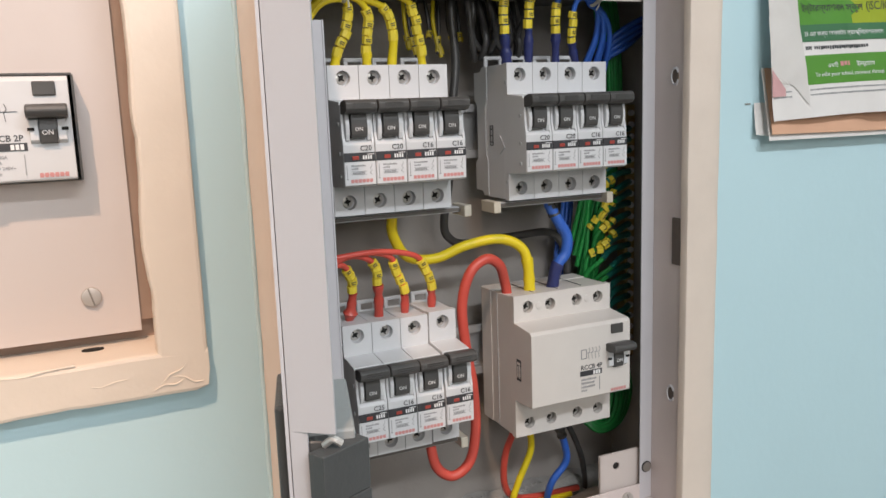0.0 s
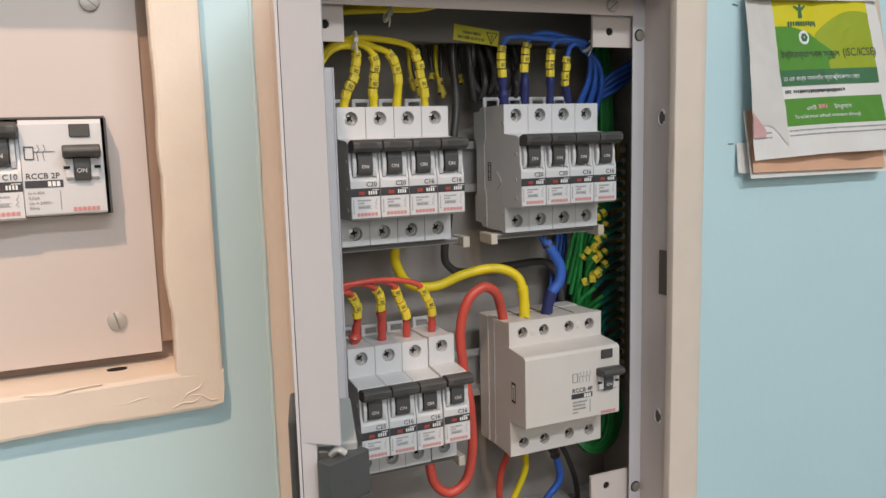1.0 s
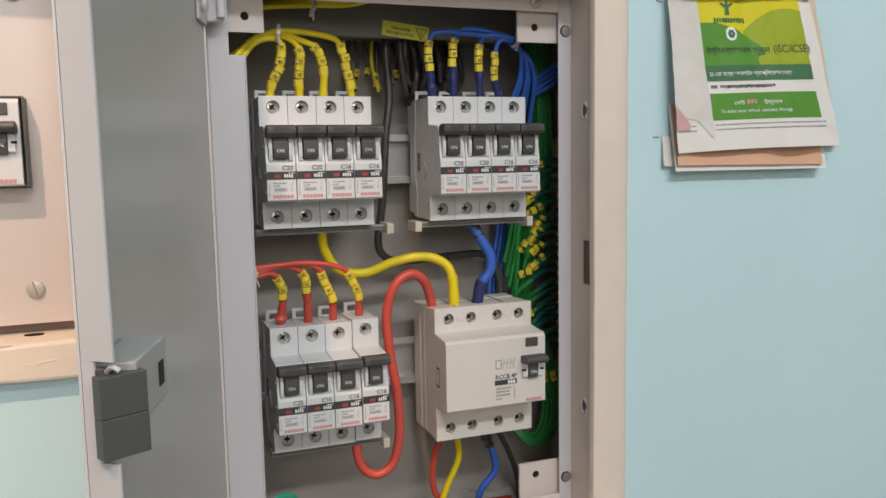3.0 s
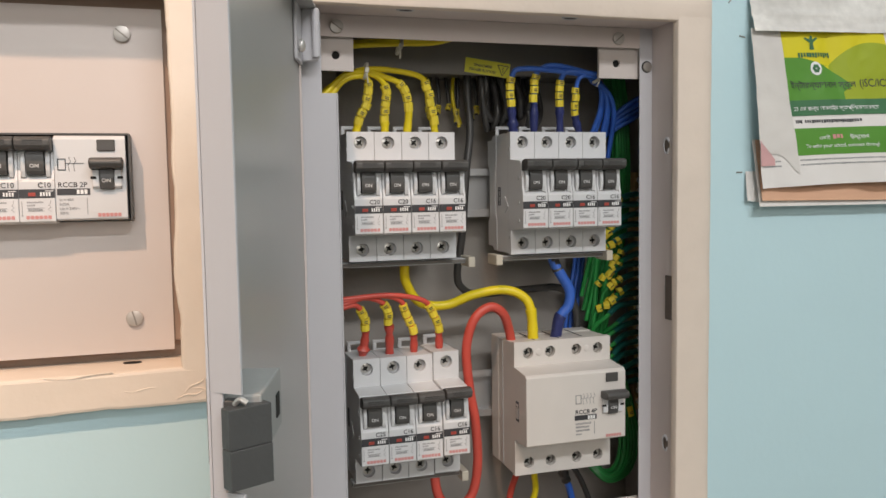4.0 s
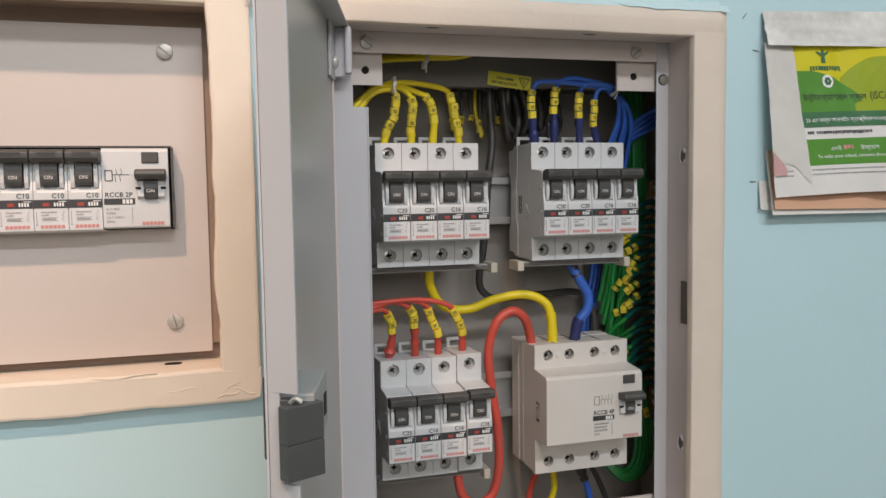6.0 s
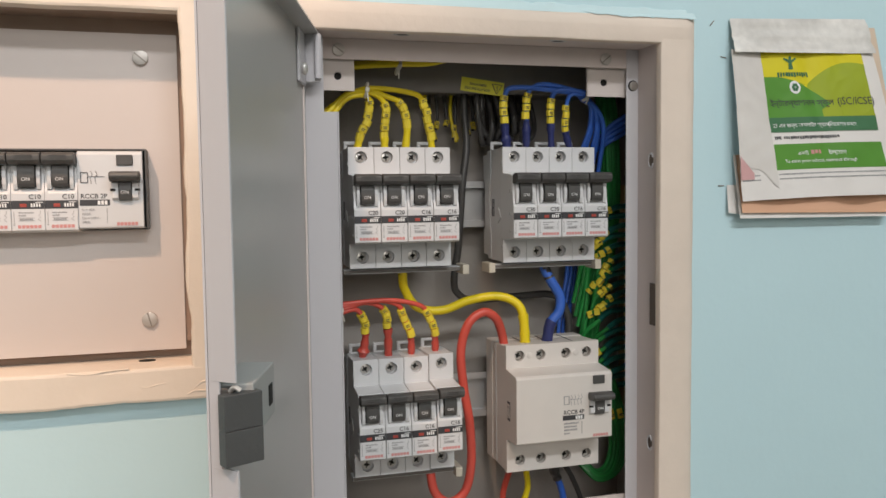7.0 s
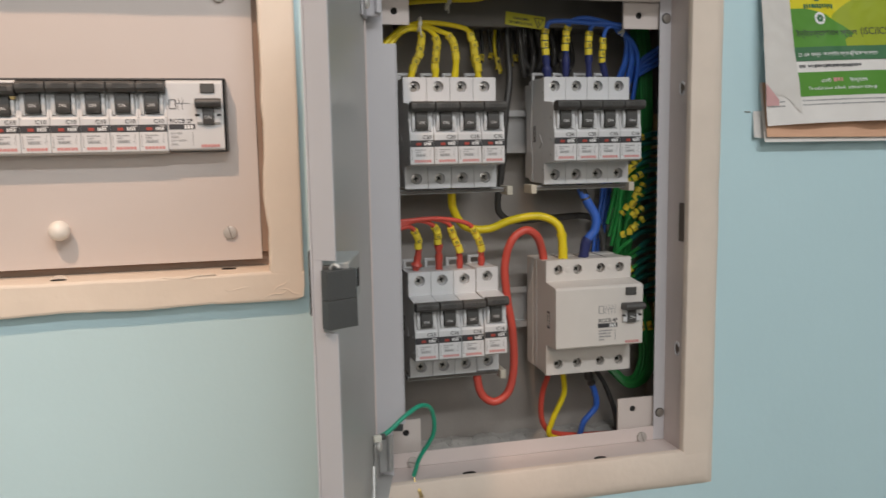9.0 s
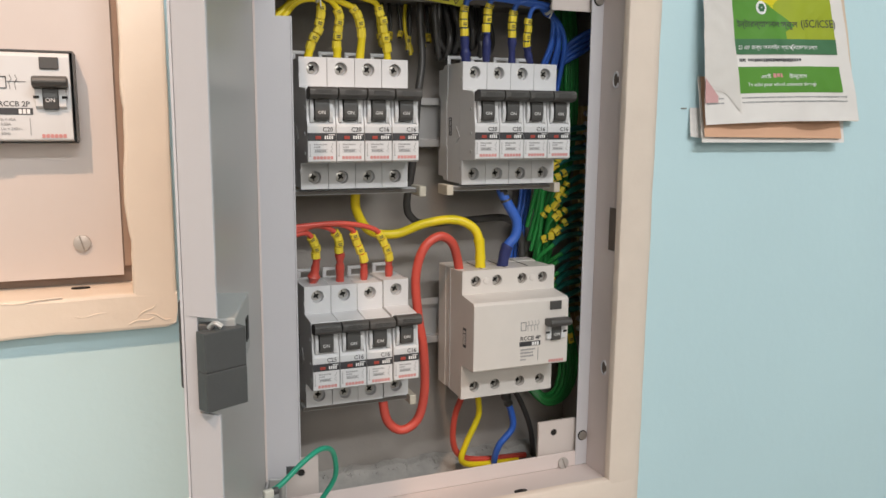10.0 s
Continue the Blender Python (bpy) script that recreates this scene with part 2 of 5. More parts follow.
def lettering(text, size, mat, weight=0.018):
    """Flat raised lettering as a mesh that reads from -y, its lower left corner at the origin."""
    if (text, size, mat.name, weight) not in letters:
        data = bpy.data.curves.new("lettering", "FONT")
        data.body, data.size, data.extrude, data.offset = text, size, 0.00005, size * weight
        data.resolution_u = 2
        ob = new("lettering", data)
        ob.rotation_euler = (radians(90), 0, 0)
        bpy.context.view_layer.update()
        me = bpy.data.meshes.new_from_object(ob.evaluated_get(bpy.context.evaluated_depsgraph_get()))
        me.transform(Matrix.Rotation(radians(90), 4, "X"))
        me.materials.clear()
        me.materials.append(mat)
        bpy.data.objects.remove(ob)
        letters[(text, size, mat.name, weight)] = me
    return letters[(text, size, mat.name, weight)]


def bars(bm, x, z, width, height, count, y, fill=0.72, seed=1):
    """A line of writing as plain upright bars."""
    rnd = random.Random(seed)
    step = width / count
    for k in range(count):
        box(bm, x + k * step, x + k * step + step * fill, y - 0.0001, y + 0.0001, z, z + height * (1 if rnd.random() < 0.75 else 0.8))
    return bm


def name_strip(x, z, width, height, count, y):
    """A maker's name as one plain shape: blocks joined by a thin middle stroke."""
    bm = bmesh.new()
    step, levels = width / count, [z, z + 0.4 * height, z + 0.6 * height, z + height]
    seen = {}

    def at(px, k):
        if (round(px, 6), k) not in seen:
            seen[(round(px, 6), k)] = bm.verts.new((px, y, levels[k]))
        return seen[(round(px, 6), k)]

    for k in range(count):
        a, b, c = x + k * step, x + k * step + 0.78 * step, x + (k + 1) * step
        for j in range(3):
            bm.faces.new((at(a, j), at(b, j), at(b, j + 1), at(a, j + 1)))
        if k < count - 1:
            bm.faces.new((at(b, 1), at(c, 1), at(c, 2), at(b, 2)))
    return bm


# ---- room ----
def wall_with_openings(name, x_cuts, z_cuts, filled, y0, y1, mat):
    """A wall in x and z between y0 (the face) and y1, from cells of a grid; cells that are not filled are openings."""
    bm = bmesh.new()
    nx, nz = len(x_cuts) - 1, len(z_cuts) - 1

    def solid(i, k):
        return 0 <= i < nx and 0 <= k < nz and filled(i, k)

    for i in range(nx):
        for k in range(nz):
            if not solid(i, k):
                continue
            xa, xb, za, zb = x_cuts[i], x_cuts[i + 1], z_cuts[k], z_cuts[k + 1]
            sides = [[(xa, y0, za), (xb, y0, za), (xb, y0, zb), (xa, y0, zb)], [(xa, y1, za), (xa, y1, zb), (xb, y1, zb), (xb, y1, za)]]
            if not solid(i - 1, k):
                sides.append([(xa, y0, za), (xa, y0, zb), (xa, y1, zb), (xa, y1, za)])
            if not solid(i + 1, k):
                sides.append([(xb, y0, za), (xb, y1, za), (xb, y1, zb), (xb, y0, zb)])
            if not solid(i, k - 1):
                sides.append([(xa, y0, za), (xa, y1, za), (xb, y1, za), (xb, y0, za)])
            if not solid(i, k + 1):
                sides.append([(xa, y0, zb), (xb, y0, zb), (xb, y1, zb), (xa, y1, zb)])
            for s in sides:
                bm.faces.new([bm.verts.new(v) for v in s])
    bmesh.ops.remove_doubles(bm, verts=bm.verts, dist=1e-5)
    ob = part(name, bm, mat)
    return tagged(ob, kind="structure")


tagged(wall_with_openings("wall_north", [-2.2, -0.486, -0.203, -0.1475, 0.1240, 2.2], [0.0, 1.292, 1.467, 1.688, 1.690, 2.8],
                          lambda i, k: not ((i == 1 and 2 <= k <= 3) or (i == 3 and 1 <= k <= 2)), 0.0, 0.014, PAINT),
       "pale aqua painted wall with two recessed electrical boards", "wall")
tagged(wall_with_openings("wall_north_core", [-2.2, -0.486, -0.203, -0.1485, 0.1355, 2.2], [0.0, 1.282, 1.467, 1.690, 1.693, 2.8],
                          lambda i, k: not ((i == 1 and k == 2) or (i == 3 and 1 <= k <= 3)), 0.0142, 0.2, PLAIN),
       "masonry core of the wall behind its painted face", "wall")
for name, (x0, x1, y0, y1, z0, z1), mat, words in (
        ("wall_south", (-2.2, 2.2, -3.7, -3.5, 0, 2.8), PLAIN, "plain off-white painted wall"),
        ("wall_west", (-2.4, -2.2, -3.7, 0.2, 0, 2.8), PLAIN, "plain off-white painted wall"),
        ("wall_east", (2.2, 2.4, -3.7, 0.2, 0, 2.8), PLAIN, "plain off-white painted wall"),
        ("floor", (-2.4, 2.4, -3.7, 0.2, -0.1, 0.0), FLOOR, "plain tiled floor in muted beige"),
        ("ceiling", (-2.4, 2.4, -3.7, 0.2, 2.8, 2.9), PLAIN, "plain off-white painted ceiling")):
    tagged(part(name, box(bmesh.new(), x0, x1, y0, y1, z0, z1), mat), words, name.split("_")[0], kind="structure")


# ---- shared pieces of the two boards ----
def strip(x0, x1, z0, z1, y0, y1, wave_in, side, seed, slope=""):
    """A frame strip with a rounded front and one uneven edge (side: 'left', 'right', 'top' or 'bottom')."""
    bm = bmesh.new()
    upright = (z1 - z0) > (x1 - x0)
    n = 120 if slope else 46
    prof = [(0.0, y1), (0.0, y0 + 0.0018), (0.0006, y0 + 0.0005), (0.002, y0), (0.5, y0), (-0.002, y0), (-0.0006, y0 + 0.0005), (0.0, y0 + 0.0018), (0.0, y1)]
    rings = []
    for k in range(n + 1):
        t = k / n
        along = (z0 + (z1 - z0) * t) if upright else (x0 + (x1 - x0) * t)
        a, b = (x0, x1) if upright else (z0, z1)
        edge = wave_in * (noise.noise((along * 22, seed, 0.3)) + 0.7 * noise.noise((along * 75, seed, 4.3)) ** 2)
        free = 0.0006 * noise.noise((along * 30, seed, 9.1))
        if side in ("left", "bottom"):
            a, b = a + edge, b + free
        else:
            a, b = a + free, b + edge
        ring = []
        for i, (d, y) in enumerate(prof):
            low, high = i < 4 and slope in ("left", "bottom"), i > 4 and slope in ("right", "top")
            if low:
                d, y = ((0.0, -0.0004), (0.0020, 0.45 * y0), (0.0050, 0.82 * y0), (0.0100, y0))[i]
            if high:
                d, y = ((-0.0100, y0), (-0.0050, 0.82 * y0), (-0.0020, 0.45 * y0), (0.0, -0.0004))[i - 5]
            c = (a + b) / 2 if d == 0.5 else (a + d if i < 4 else b + d)
            lift = 0.0005 * noise.noise((along * 26, c * 60, seed)) if 1 < i < 7 else 0.0
            ring.append(bm.verts.new((c, y + lift, along) if upright else (along, y + lift, c)))
        rings.append(ring)
    for p, q in zip(rings, rings[1:]):
        for i in range(len(prof) - 1):
            bm.faces.new((p[i], p[i + 1], q[i + 1], q[i]))
    bm.faces.new(rings[0])
    bm.faces.new(rings[-1][::-1])
    if slope and not upright:
        for v in bm.verts:
            d = min(x1 - v.co.x, v.co.x - x0)
            if v.co.y < 0 and d < 0.010:
                v.co.y *= 0.08 + 0.92 * math.sin(math.pi / 2 * max(0.0, d) / 0.010)
    return bm


def round_corner(bm, cx, cz, sx, sz, r):
    """Pulls the outer corner of a taped strip in to a worn curve."""
    hub = Vector((cx - sx * r, cz - sz * r))
    for v in bm.verts:
        d = Vector((v.co.x, v.co.z)) - hub
        if d.x * sx > 0 and d.y * sz > 0 and d.length > r:
            d *= r / d.length
            v.co.x, v.co.z = hub.x + d.x, hub.y + d.y
    return bm


def slotted_screw(parent, x, y, z, r=0.0042, turn=30, name="screw"):
    bm = bmesh.new()
    cylinder(bm, (0, 0, 0), "y", r, 0.0022, 20, bevel=0.0005)
    ob = part(name, bm, HEAD, parent, "slotted zinc screw", True, pose(x, y - 0.0011, z, 0, turn, 0))
    bm = bmesh.new()
    box(bm, -r * 0.96, r * 0.96, -0.0013, -0.0009, -0.0004, 0.0004)
    part("slot", bm, DULL, ob)
    return ob


def dark_disc(parent, name, x, y, z, axis, r, squash=1.0, rim=True):
    """A punched hole, with the raised lip of the punching."""
    bm = bmesh.new()
    cylinder(bm, (0, 0, 0), axis, r, 0.0006, 18)
    ob = part(name, bm, PUNCHED if axis == "x" else HOLE, parent, m=Matrix.Translation((x, y, z)) @ Matrix.Diagonal((1, squash if axis != "y" else 1, 1, 1)))
    if rim:
        bm = bmesh.new()
        line = [Vector((math.cos(a) * r, math.sin(a) * r, 0)) for a in [math.pi * (0.15 + 1.7 * k / 20) for k in range(21)]]
        if axis == "x":
            line = [Vector((0, -v.x, v.y)) for v in line]
        elif axis == "y":
            line = [Vector((v.x, 0, v.y)) for v in line]
        tube(bm, line, 0.0009, 6)
        part("rim", bm, DOOR, ob, smooth=True)
    return ob


# ---- main distribution board ----
main = thing("distribution_board", pose(0, 0, 0), "recessed pinkish-grey steel distribution board with its door wide open", "electrical panel")
IX0, IX1, IZ0, IZ1 = -0.138, 0.104, 1.312, 1.676
OX0, OX1, OZ0, OZ1 = -0.160, 0.1332, 1.2815, 1.6970
FY, FLY = -0.0055, 0.027
part("frame_strip", strip(OX0, OX1, IZ1, OZ1, FY, 0.0, 0.0003, "bottom", 1, "top"), TAPE, main, "cream paper-taped frame strip", True)
part("frame_strip", strip(OX0, OX1, OZ0, IZ0, FY, 0.0, 0.0003, "top", 2, "bottom"), TAPE, main, "cream paper-taped frame strip", True)
part("frame_strip", strip(OX0, -0.1446, IZ0 - 0.003, IZ1 + 0.003, FY - 0.0003, 0.0, 0.0003, "right", 3, "left"), TAPE, main, "cream paper-taped frame strip", True)
part("frame_strip", strip(IX1, OX1, IZ0 - 0.003, IZ1 + 0.003, FY - 0.0003, 0.0, 0.0003, "left", 4, "right"), TAPE, main, "cream paper-taped frame strip", True)
for x0, x1, z0, z1 in ((IX1 + 0.001, IX1 + 0.0022, IZ0 - 0.002, IZ1 + 0.002), (IX0 - 0.0022, IX0 - 0.001, IZ0 - 0.002, IZ1 + 0.002), (IX0 - 0.0009, IX1 + 0.0009, IZ1 + 0.001, IZ1 + 0.0022), (IX0 - 0.0009, IX1 + 0.0009, IZ0 - 0.0022, IZ0 - 0.001)):
    part("jamb", box(bmesh.new(), x0, x1, FY + 0.0045, FLY, z0, z1), STEEL, main)
# head and foot flanges use warmer STEEL to stand in for warm bounced light
for x0, x1, z0, z1 in ((0.0955, 0.1052, IZ0 - 0.0010, IZ1 + 0.0010), (-0.139, -0.130, IZ0 - 0.0010, IZ1 + 0.0010), (-0.130, 0.0955, 1.6635, IZ1 + 0.001), (-0.130, 0.0955, IZ0 - 0.001, 1.3225)):
    part("flange", box(bmesh.new(), x0, x1, FLY, FLY + 0.0012, z0, z1, 0.0003, 1), DOOR if z1 - z0 > 0.1 else STEEL, main)
SX0, SX1, SZ0, SZ1, SY = -0.147, 0.134, 1.284, 1.691, 0.110
for name, (x0, x1, y0, y1, z0, z1) in (("back_plate", (SX0, SX1, SY, SY + 0.0015, SZ0, SZ1)), ("side_plate", (SX0, SX0 + 0.0015, 0.0145, SY, SZ0, SZ1)),
                                       ("side_plate", (SX1 - 0.0015, SX1, 0.0145, SY, SZ0, SZ1)), ("top_plate", (SX0 + 0.0015, SX1 - 0.0015, 0.0145, SY, SZ1 - 0.0015, SZ1)),
                                       ("bottom_plate", (SX0 + 0.0015, SX1 - 0.0015, 0.0145, SY, SZ0, SZ0 + 0.0015))):
    part(name, box(bmesh.new(), x0, x1, y0, y1, z0, z1), BACK, main, "dusty grey steel plate")
# a smear of paint and filler along the head of the frame
bm = bmesh.new()
n = 60
top = [bm.verts.new((-0.150 + 0.2765 * k / n, -0.0012, 1.6996 + 0.0012 * noise.noise((k * 0.33, 2.0, 0)) + 0.0008 * noise.noise((k * 1.1, 5.0, 0)))) for k in range(n + 1)]
low = [bm.verts.new((-0.150 + 0.2765 * k / n, -0.0032, 1.6940)) for k in range(n + 1)]
far = [bm.verts.new((v.co.x, 0.0, v.co.z + 0.0008)) for v in top]
for k in range(n):
    bm.faces.new((low[k], low[k + 1], top[k + 1], top[k]))
    bm.faces.new((top[k], top[k + 1], far[k + 1], far[k]))
part("filler_smear", bm, FILLER, main, "whitish smear of filler above the frame", True)
# wall paint brushed over the head of the frame
bm = bmesh.new()
rows = []
for k in range(61):
    x = 0.040 + 0.0928 * k / 60
    reach = (0.0036 + 0.0012 * noise.noise((x * 70, 6.0, 0)) + 0.0005 * noise.noise((x * 260, 2.0, 0))) * min(1.0, k / 12)
    rows.append([bm.verts.new((x, FY * min(1.0, 0.20 + 0.16 * d * 1000) - 0.0004, OZ1 - d)) for d in (reach, 0.6 * reach, 0.2 * reach)] + [bm.verts.new((x, -0.0004, OZ1 + 0.0016))])
for p, q in zip(rows, rows[1:]):
    for i in range(3):
        bm.faces.new((p[i], p[i + 1], q[i + 1], q[i]))
part("brushed_paint", bm, FILLER, main, "pale wall paint brushed over the top of the frame", True)
# a ridge of paint along the frame
bm = bmesh.new()
tube(bm, [Vector((OX0 - 0.0012 + 0.0005 * noise.noise((0, 1, z * 40)), 0.0, z)) for z in [OZ0 + (OZ1 - OZ0) * k / 60 for k in range(61)]], 0.0011, 8, wob=0.5)
part("paint_ridge", bm, FILLER, main, smooth=True)
# corner brackets, each with a threaded hole
for x0, x1, z0, z1, hx, hz in ((0.0665, 0.0975, 1.6435, 1.668, 0.0795, 1.6535), (-0.132, -0.1025, 1.6435, 1.668, -0.1135, 1.6530),
                               (0.0655, 0.0975, 1.317, 1.3470, 0.0785, 1.3380), (-0.132, -0.1005, 1.317, 1.3470, -0.1120, 1.3370)):
    bm = bmesh.new()
    ring_plate(bm, x0, x1, z0, z1, hx, hz, 0.0027, 0, 0.0011, 14)
    box(bm, x0, x1, 0.0013, 0.0022, z0, z1)
    bracket = part("corner_bracket", bm, PLATE, main, m=pose(0, FLY + 0.004, 0))
    bm = bmesh.new()
    cylinder(bm, (hx, 0.0008, hz), "y", 0.0024, 0.0004, 14)
    part("threaded_hole", bm, HOLE, bracket)
slotted_screw(main, -0.1135, FLY, 1.6695, turn=35)
slotted_screw(main, 0.0785, FLY, 1.6695, turn=-40)
slotted_screw(main, 0.0845, FLY, 1.3150, turn=70)
slotted_screw(main, -0.1080, FLY, 1.3150, turn=15)
for z in (1.6510, 1.3340):
    bm = bmesh.new()
    cylinder(bm, (0, 0, 0), "y", 0.0034, 0.0012, 18, bevel=0.0003)
    rivet = part("screw", bm, DULL, main, "dull flat screw head", True, pose(0.1010, FLY - 0.0004, z))
    # near-black disc, shifted left, paints the shade round the sunk screw head
    part("rim", cylinder(bmesh.new(), (-0.0003, 0.0004, 0.0002), "y", 0.0040, 0.0006, 18), HOLE, rivet)
for z in (1.5965, 1.3925):
    dark_disc(main, "punched_hole", IX1 + 0.0009, 0.008, z, "x", 0.0050, 0.6)
bm = bmesh.new()
box(bm, IX1 + 0.0003, IX1 + 0.0011, 0.0005, 0.0085, 1.4790, 1.5090, 0.0002, 1)
part("latch_slot", bm, PUNCHED, main)
for x in (-0.0755, 0.0320):
    dark_disc(main, "punched_hole", x, 0.0045, IZ1 + 0.0008, "z", 0.0050, 0.6)
for x in (-0.0695, 0.0370):
    dark_disc(main, "punched_hole", x, 0.003, IZ0 - 0.0008, "z", 0.0050, 0.5, False)
# broken plaster along the floor of the box
bm = bmesh.new()
rnd = random.Random(5)
rows = []
for k in range(61):
    x = SX0 + 0.003 + (SX1 - SX0 - 0.006) * k / 60
    crest = 1.2985 + 0.0030 * noise.noise((x * 60, 0, 0)) + 0.0020 * noise.noise((x * 190, 3, 0))
    rows.append([bm.verts.new((x, y, z)) for y, z in ((0.078, SZ0 + 0.0016), (0.090 + 0.002 * noise.noise((x * 90, 1, 0)), 0.5 * (crest + SZ0)), (0.1015, crest), (0.1095, crest + 0.0012))])
for p, q in zip(rows, rows[1:]):
    for i in range(3):
        bm.faces.new((p[i], p[i + 1], q[i + 1], q[i]))
for _ in range(260):
    x = rnd.uniform(-0.140, 0.07)
    y = rnd.uniform(0.094, 0.108)
    z = 1.2985 + 0.0030 * noise.noise((x * 60, 0, 0)) - max(0, 0.1015 - y) * 0.9
    r = rnd.uniform(0.0005, 0.0020)
    bmesh.ops.create_icosphere(bm, subdivisions=1, radius=r, matrix=Matrix.Translation((x, y, z)) @ Matrix.Rotation(rnd.uniform(0, 3), 4, "Y") @ Matrix.Diagonal((1, 1, 0.6, 1)))
tagged(part("plaster_crumbs", bm, PLASTER), "grey broken plaster and dust along the floor of the box", "dust", kind="stuff")

# the open door, a folded steel tray on hinges
HX, HY = -0.137, 0.012
DU, DN = Vector((-0.2500, -0.9682, 0)), Vector((0.9682, -0.2500, 0))
DOORM = Matrix(((DU.x, DN.x, 0, HX), (DU.y, DN.y, 0, HY), (0, 0, 1, 0), (0, 0, 0, 1)))
DL, DZ0, DZ1 = 0.2355, 1.3135, 1.6745
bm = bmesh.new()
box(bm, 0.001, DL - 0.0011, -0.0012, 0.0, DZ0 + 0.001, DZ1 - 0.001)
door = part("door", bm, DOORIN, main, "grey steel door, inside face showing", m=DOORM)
bm = bmesh.new()
for z0, z1, w in ((1.5095, DZ1, 0.0092), (DZ0, 1.4785, 0.0092), (1.4785, 1.5095, 0.0028)):
    lean = 0.0045 * w / 0.0092
    v = [bm.verts.new((x, y, z)) for z in (z0, z1) for x, y in ((DL - 0.0011, -0.0005), (DL, -0.0012), (DL + lean, w), (DL + lean - 0.0010, w + 0.0003))]
    for q in ((0, 3, 2, 1), (4, 5, 6, 7), (0, 1, 5, 4), (1, 2, 6, 5), (2, 3, 7, 6), (3, 0, 4, 7)):
        bm.faces.new([v[i] for i in q])
part("edge_flange", bm, DOOR, door, "pale lilac-grey folded edge")
bm = bmesh.new()
box(bm, -0.0002, 0.0010, -0.0014, 0.0115, DZ0, DZ1)
box(bm, -0.0002, 0.0010, 0.0115, 0.0200, 1.3535, 1.6270)
box(bm, -0.0010, 0.0016, 0.0198, 0.0208, 1.3535, 1.6270, 0.0003, 1)
part("hinge_flange", bm, DOOR, door, "pale grey folded hinge edge")
# small dark block for the notch below the wide hinge edge
part("flange_notch", box(bmesh.new(), -0.0004, 0.0014, 0.0116, 0.0190, 1.3480, 1.3534, 0.0003, 1), LATCH, door, "dark block for the notch at the foot of the hinge edge")
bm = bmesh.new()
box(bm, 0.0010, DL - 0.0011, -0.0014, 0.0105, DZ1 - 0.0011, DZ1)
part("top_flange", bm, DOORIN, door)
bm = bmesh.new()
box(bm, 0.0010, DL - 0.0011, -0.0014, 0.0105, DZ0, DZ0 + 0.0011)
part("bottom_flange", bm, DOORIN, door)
# outside skin
part("outer_skin", box(bmesh.new(), 0, DL, -0.0022, -0.0014, DZ0, DZ1), DOOR, door, "pale lilac-grey painted outside")
# latch: case inside, tongue plate at the edge, pull handle outside
bm = bmesh.new()
prism(bm, [(0.0005, 1.5080), (0.0140, 1.5080), (0.0140, 1.4880), (0.0090, 1.4815), (0.0005, 1.4815)], 0.196, 0.2335, 0.0007)
latch = part("latch", bm, LATCHCASE, door, "dark grey plastic door latch")
bm = bmesh.new()
box(bm, -0.0052, 0.0002, 0.0, 0.0145, -0.0125, -0.0001, 0.0003, 2)
box(bm, -0.0052, 0.0, 0.0, 0.0145, 0.0, 0.0125, 0.0003, 2)
part("tongue", bm, LATCH, door, "dark grey plastic latch tongue", m=Matrix.Translation((0.2432, 0.0060, 1.4930)) @ Matrix.Rotation(radians(40), 4, "Z"))
bm = bmesh.new()
box(bm, 0.2290, 0.2368, 0.0030, 0.0078, 1.4800, 1.5070, 0.0004, 1)
part("latch_core", bm, BLACK, door)
bm = bmesh.new()
tube(bm, glide([(0.237, 0.0065, 1.5060), (0.2385, 0.0085, 1.5078), (0.2385, 0.0105, 1.5066)]), 0.0009, 8)
part("latch_spring", bm, METAL, door, smooth=True)
bm = bmesh.new()
box(bm, 0.2000, 0.2270, -0.0048, -0.0022, 1.4830, 1.5125, 0.0010, 2)
part("pull_handle", bm, LATCH, door, "dark grey pull handle")
bm = bmesh.new()
box(bm, 0.2020, 0.2080, 0.0140, 0.0144, 1.4930, 1.5010)
part("case_slot", bm, HOLE, door)
# hinges with their bolts
for z, s in ((1.6620, 1), (1.3385, -1)):
    bm = bmesh.new()
    box(bm, 0.0100, 0.0330, 0.0002, 0.0020, z - 0.020, z + 0.0115, 0.0006, 2)
    box(bm, 0.0092, 0.0112, 0.0018, 0.0110, z - 0.018, z + 0.0115, 0.0005, 1)
    tube(bm, [Vector((0.0125, 0.0100, z - 0.016)), Vector((0.0125, 0.0100, z + 0.011))], 0.0022, 12)
    hinge = part("hinge", bm, DOOR if s > 0 else RAIL, door, "folded steel hinge leaf")
    bm = bmesh.new()
    bmesh.ops.create_uvsphere(bm, u_segments=14, v_segments=8, radius=0.0038, matrix=Matrix.Translation((0.0245, 0.0034, z - 0.0115 if s > 0 else z + 0.0070)) @ Matrix.Diagonal((1, 0.6, 1, 1)))
    part("bolt", bm, METAL, door, "round-headed zinc bolt", True)
bm = bmesh.new()
tube(bm, glide([(0.060, 0.003, 1.345), (0.075, 0.004, 1.330), (0.088, 0.003, 1.318)]), 0.0012, 8)
part("stay_wire", bm, METAL, door, "thin steel stay", True)

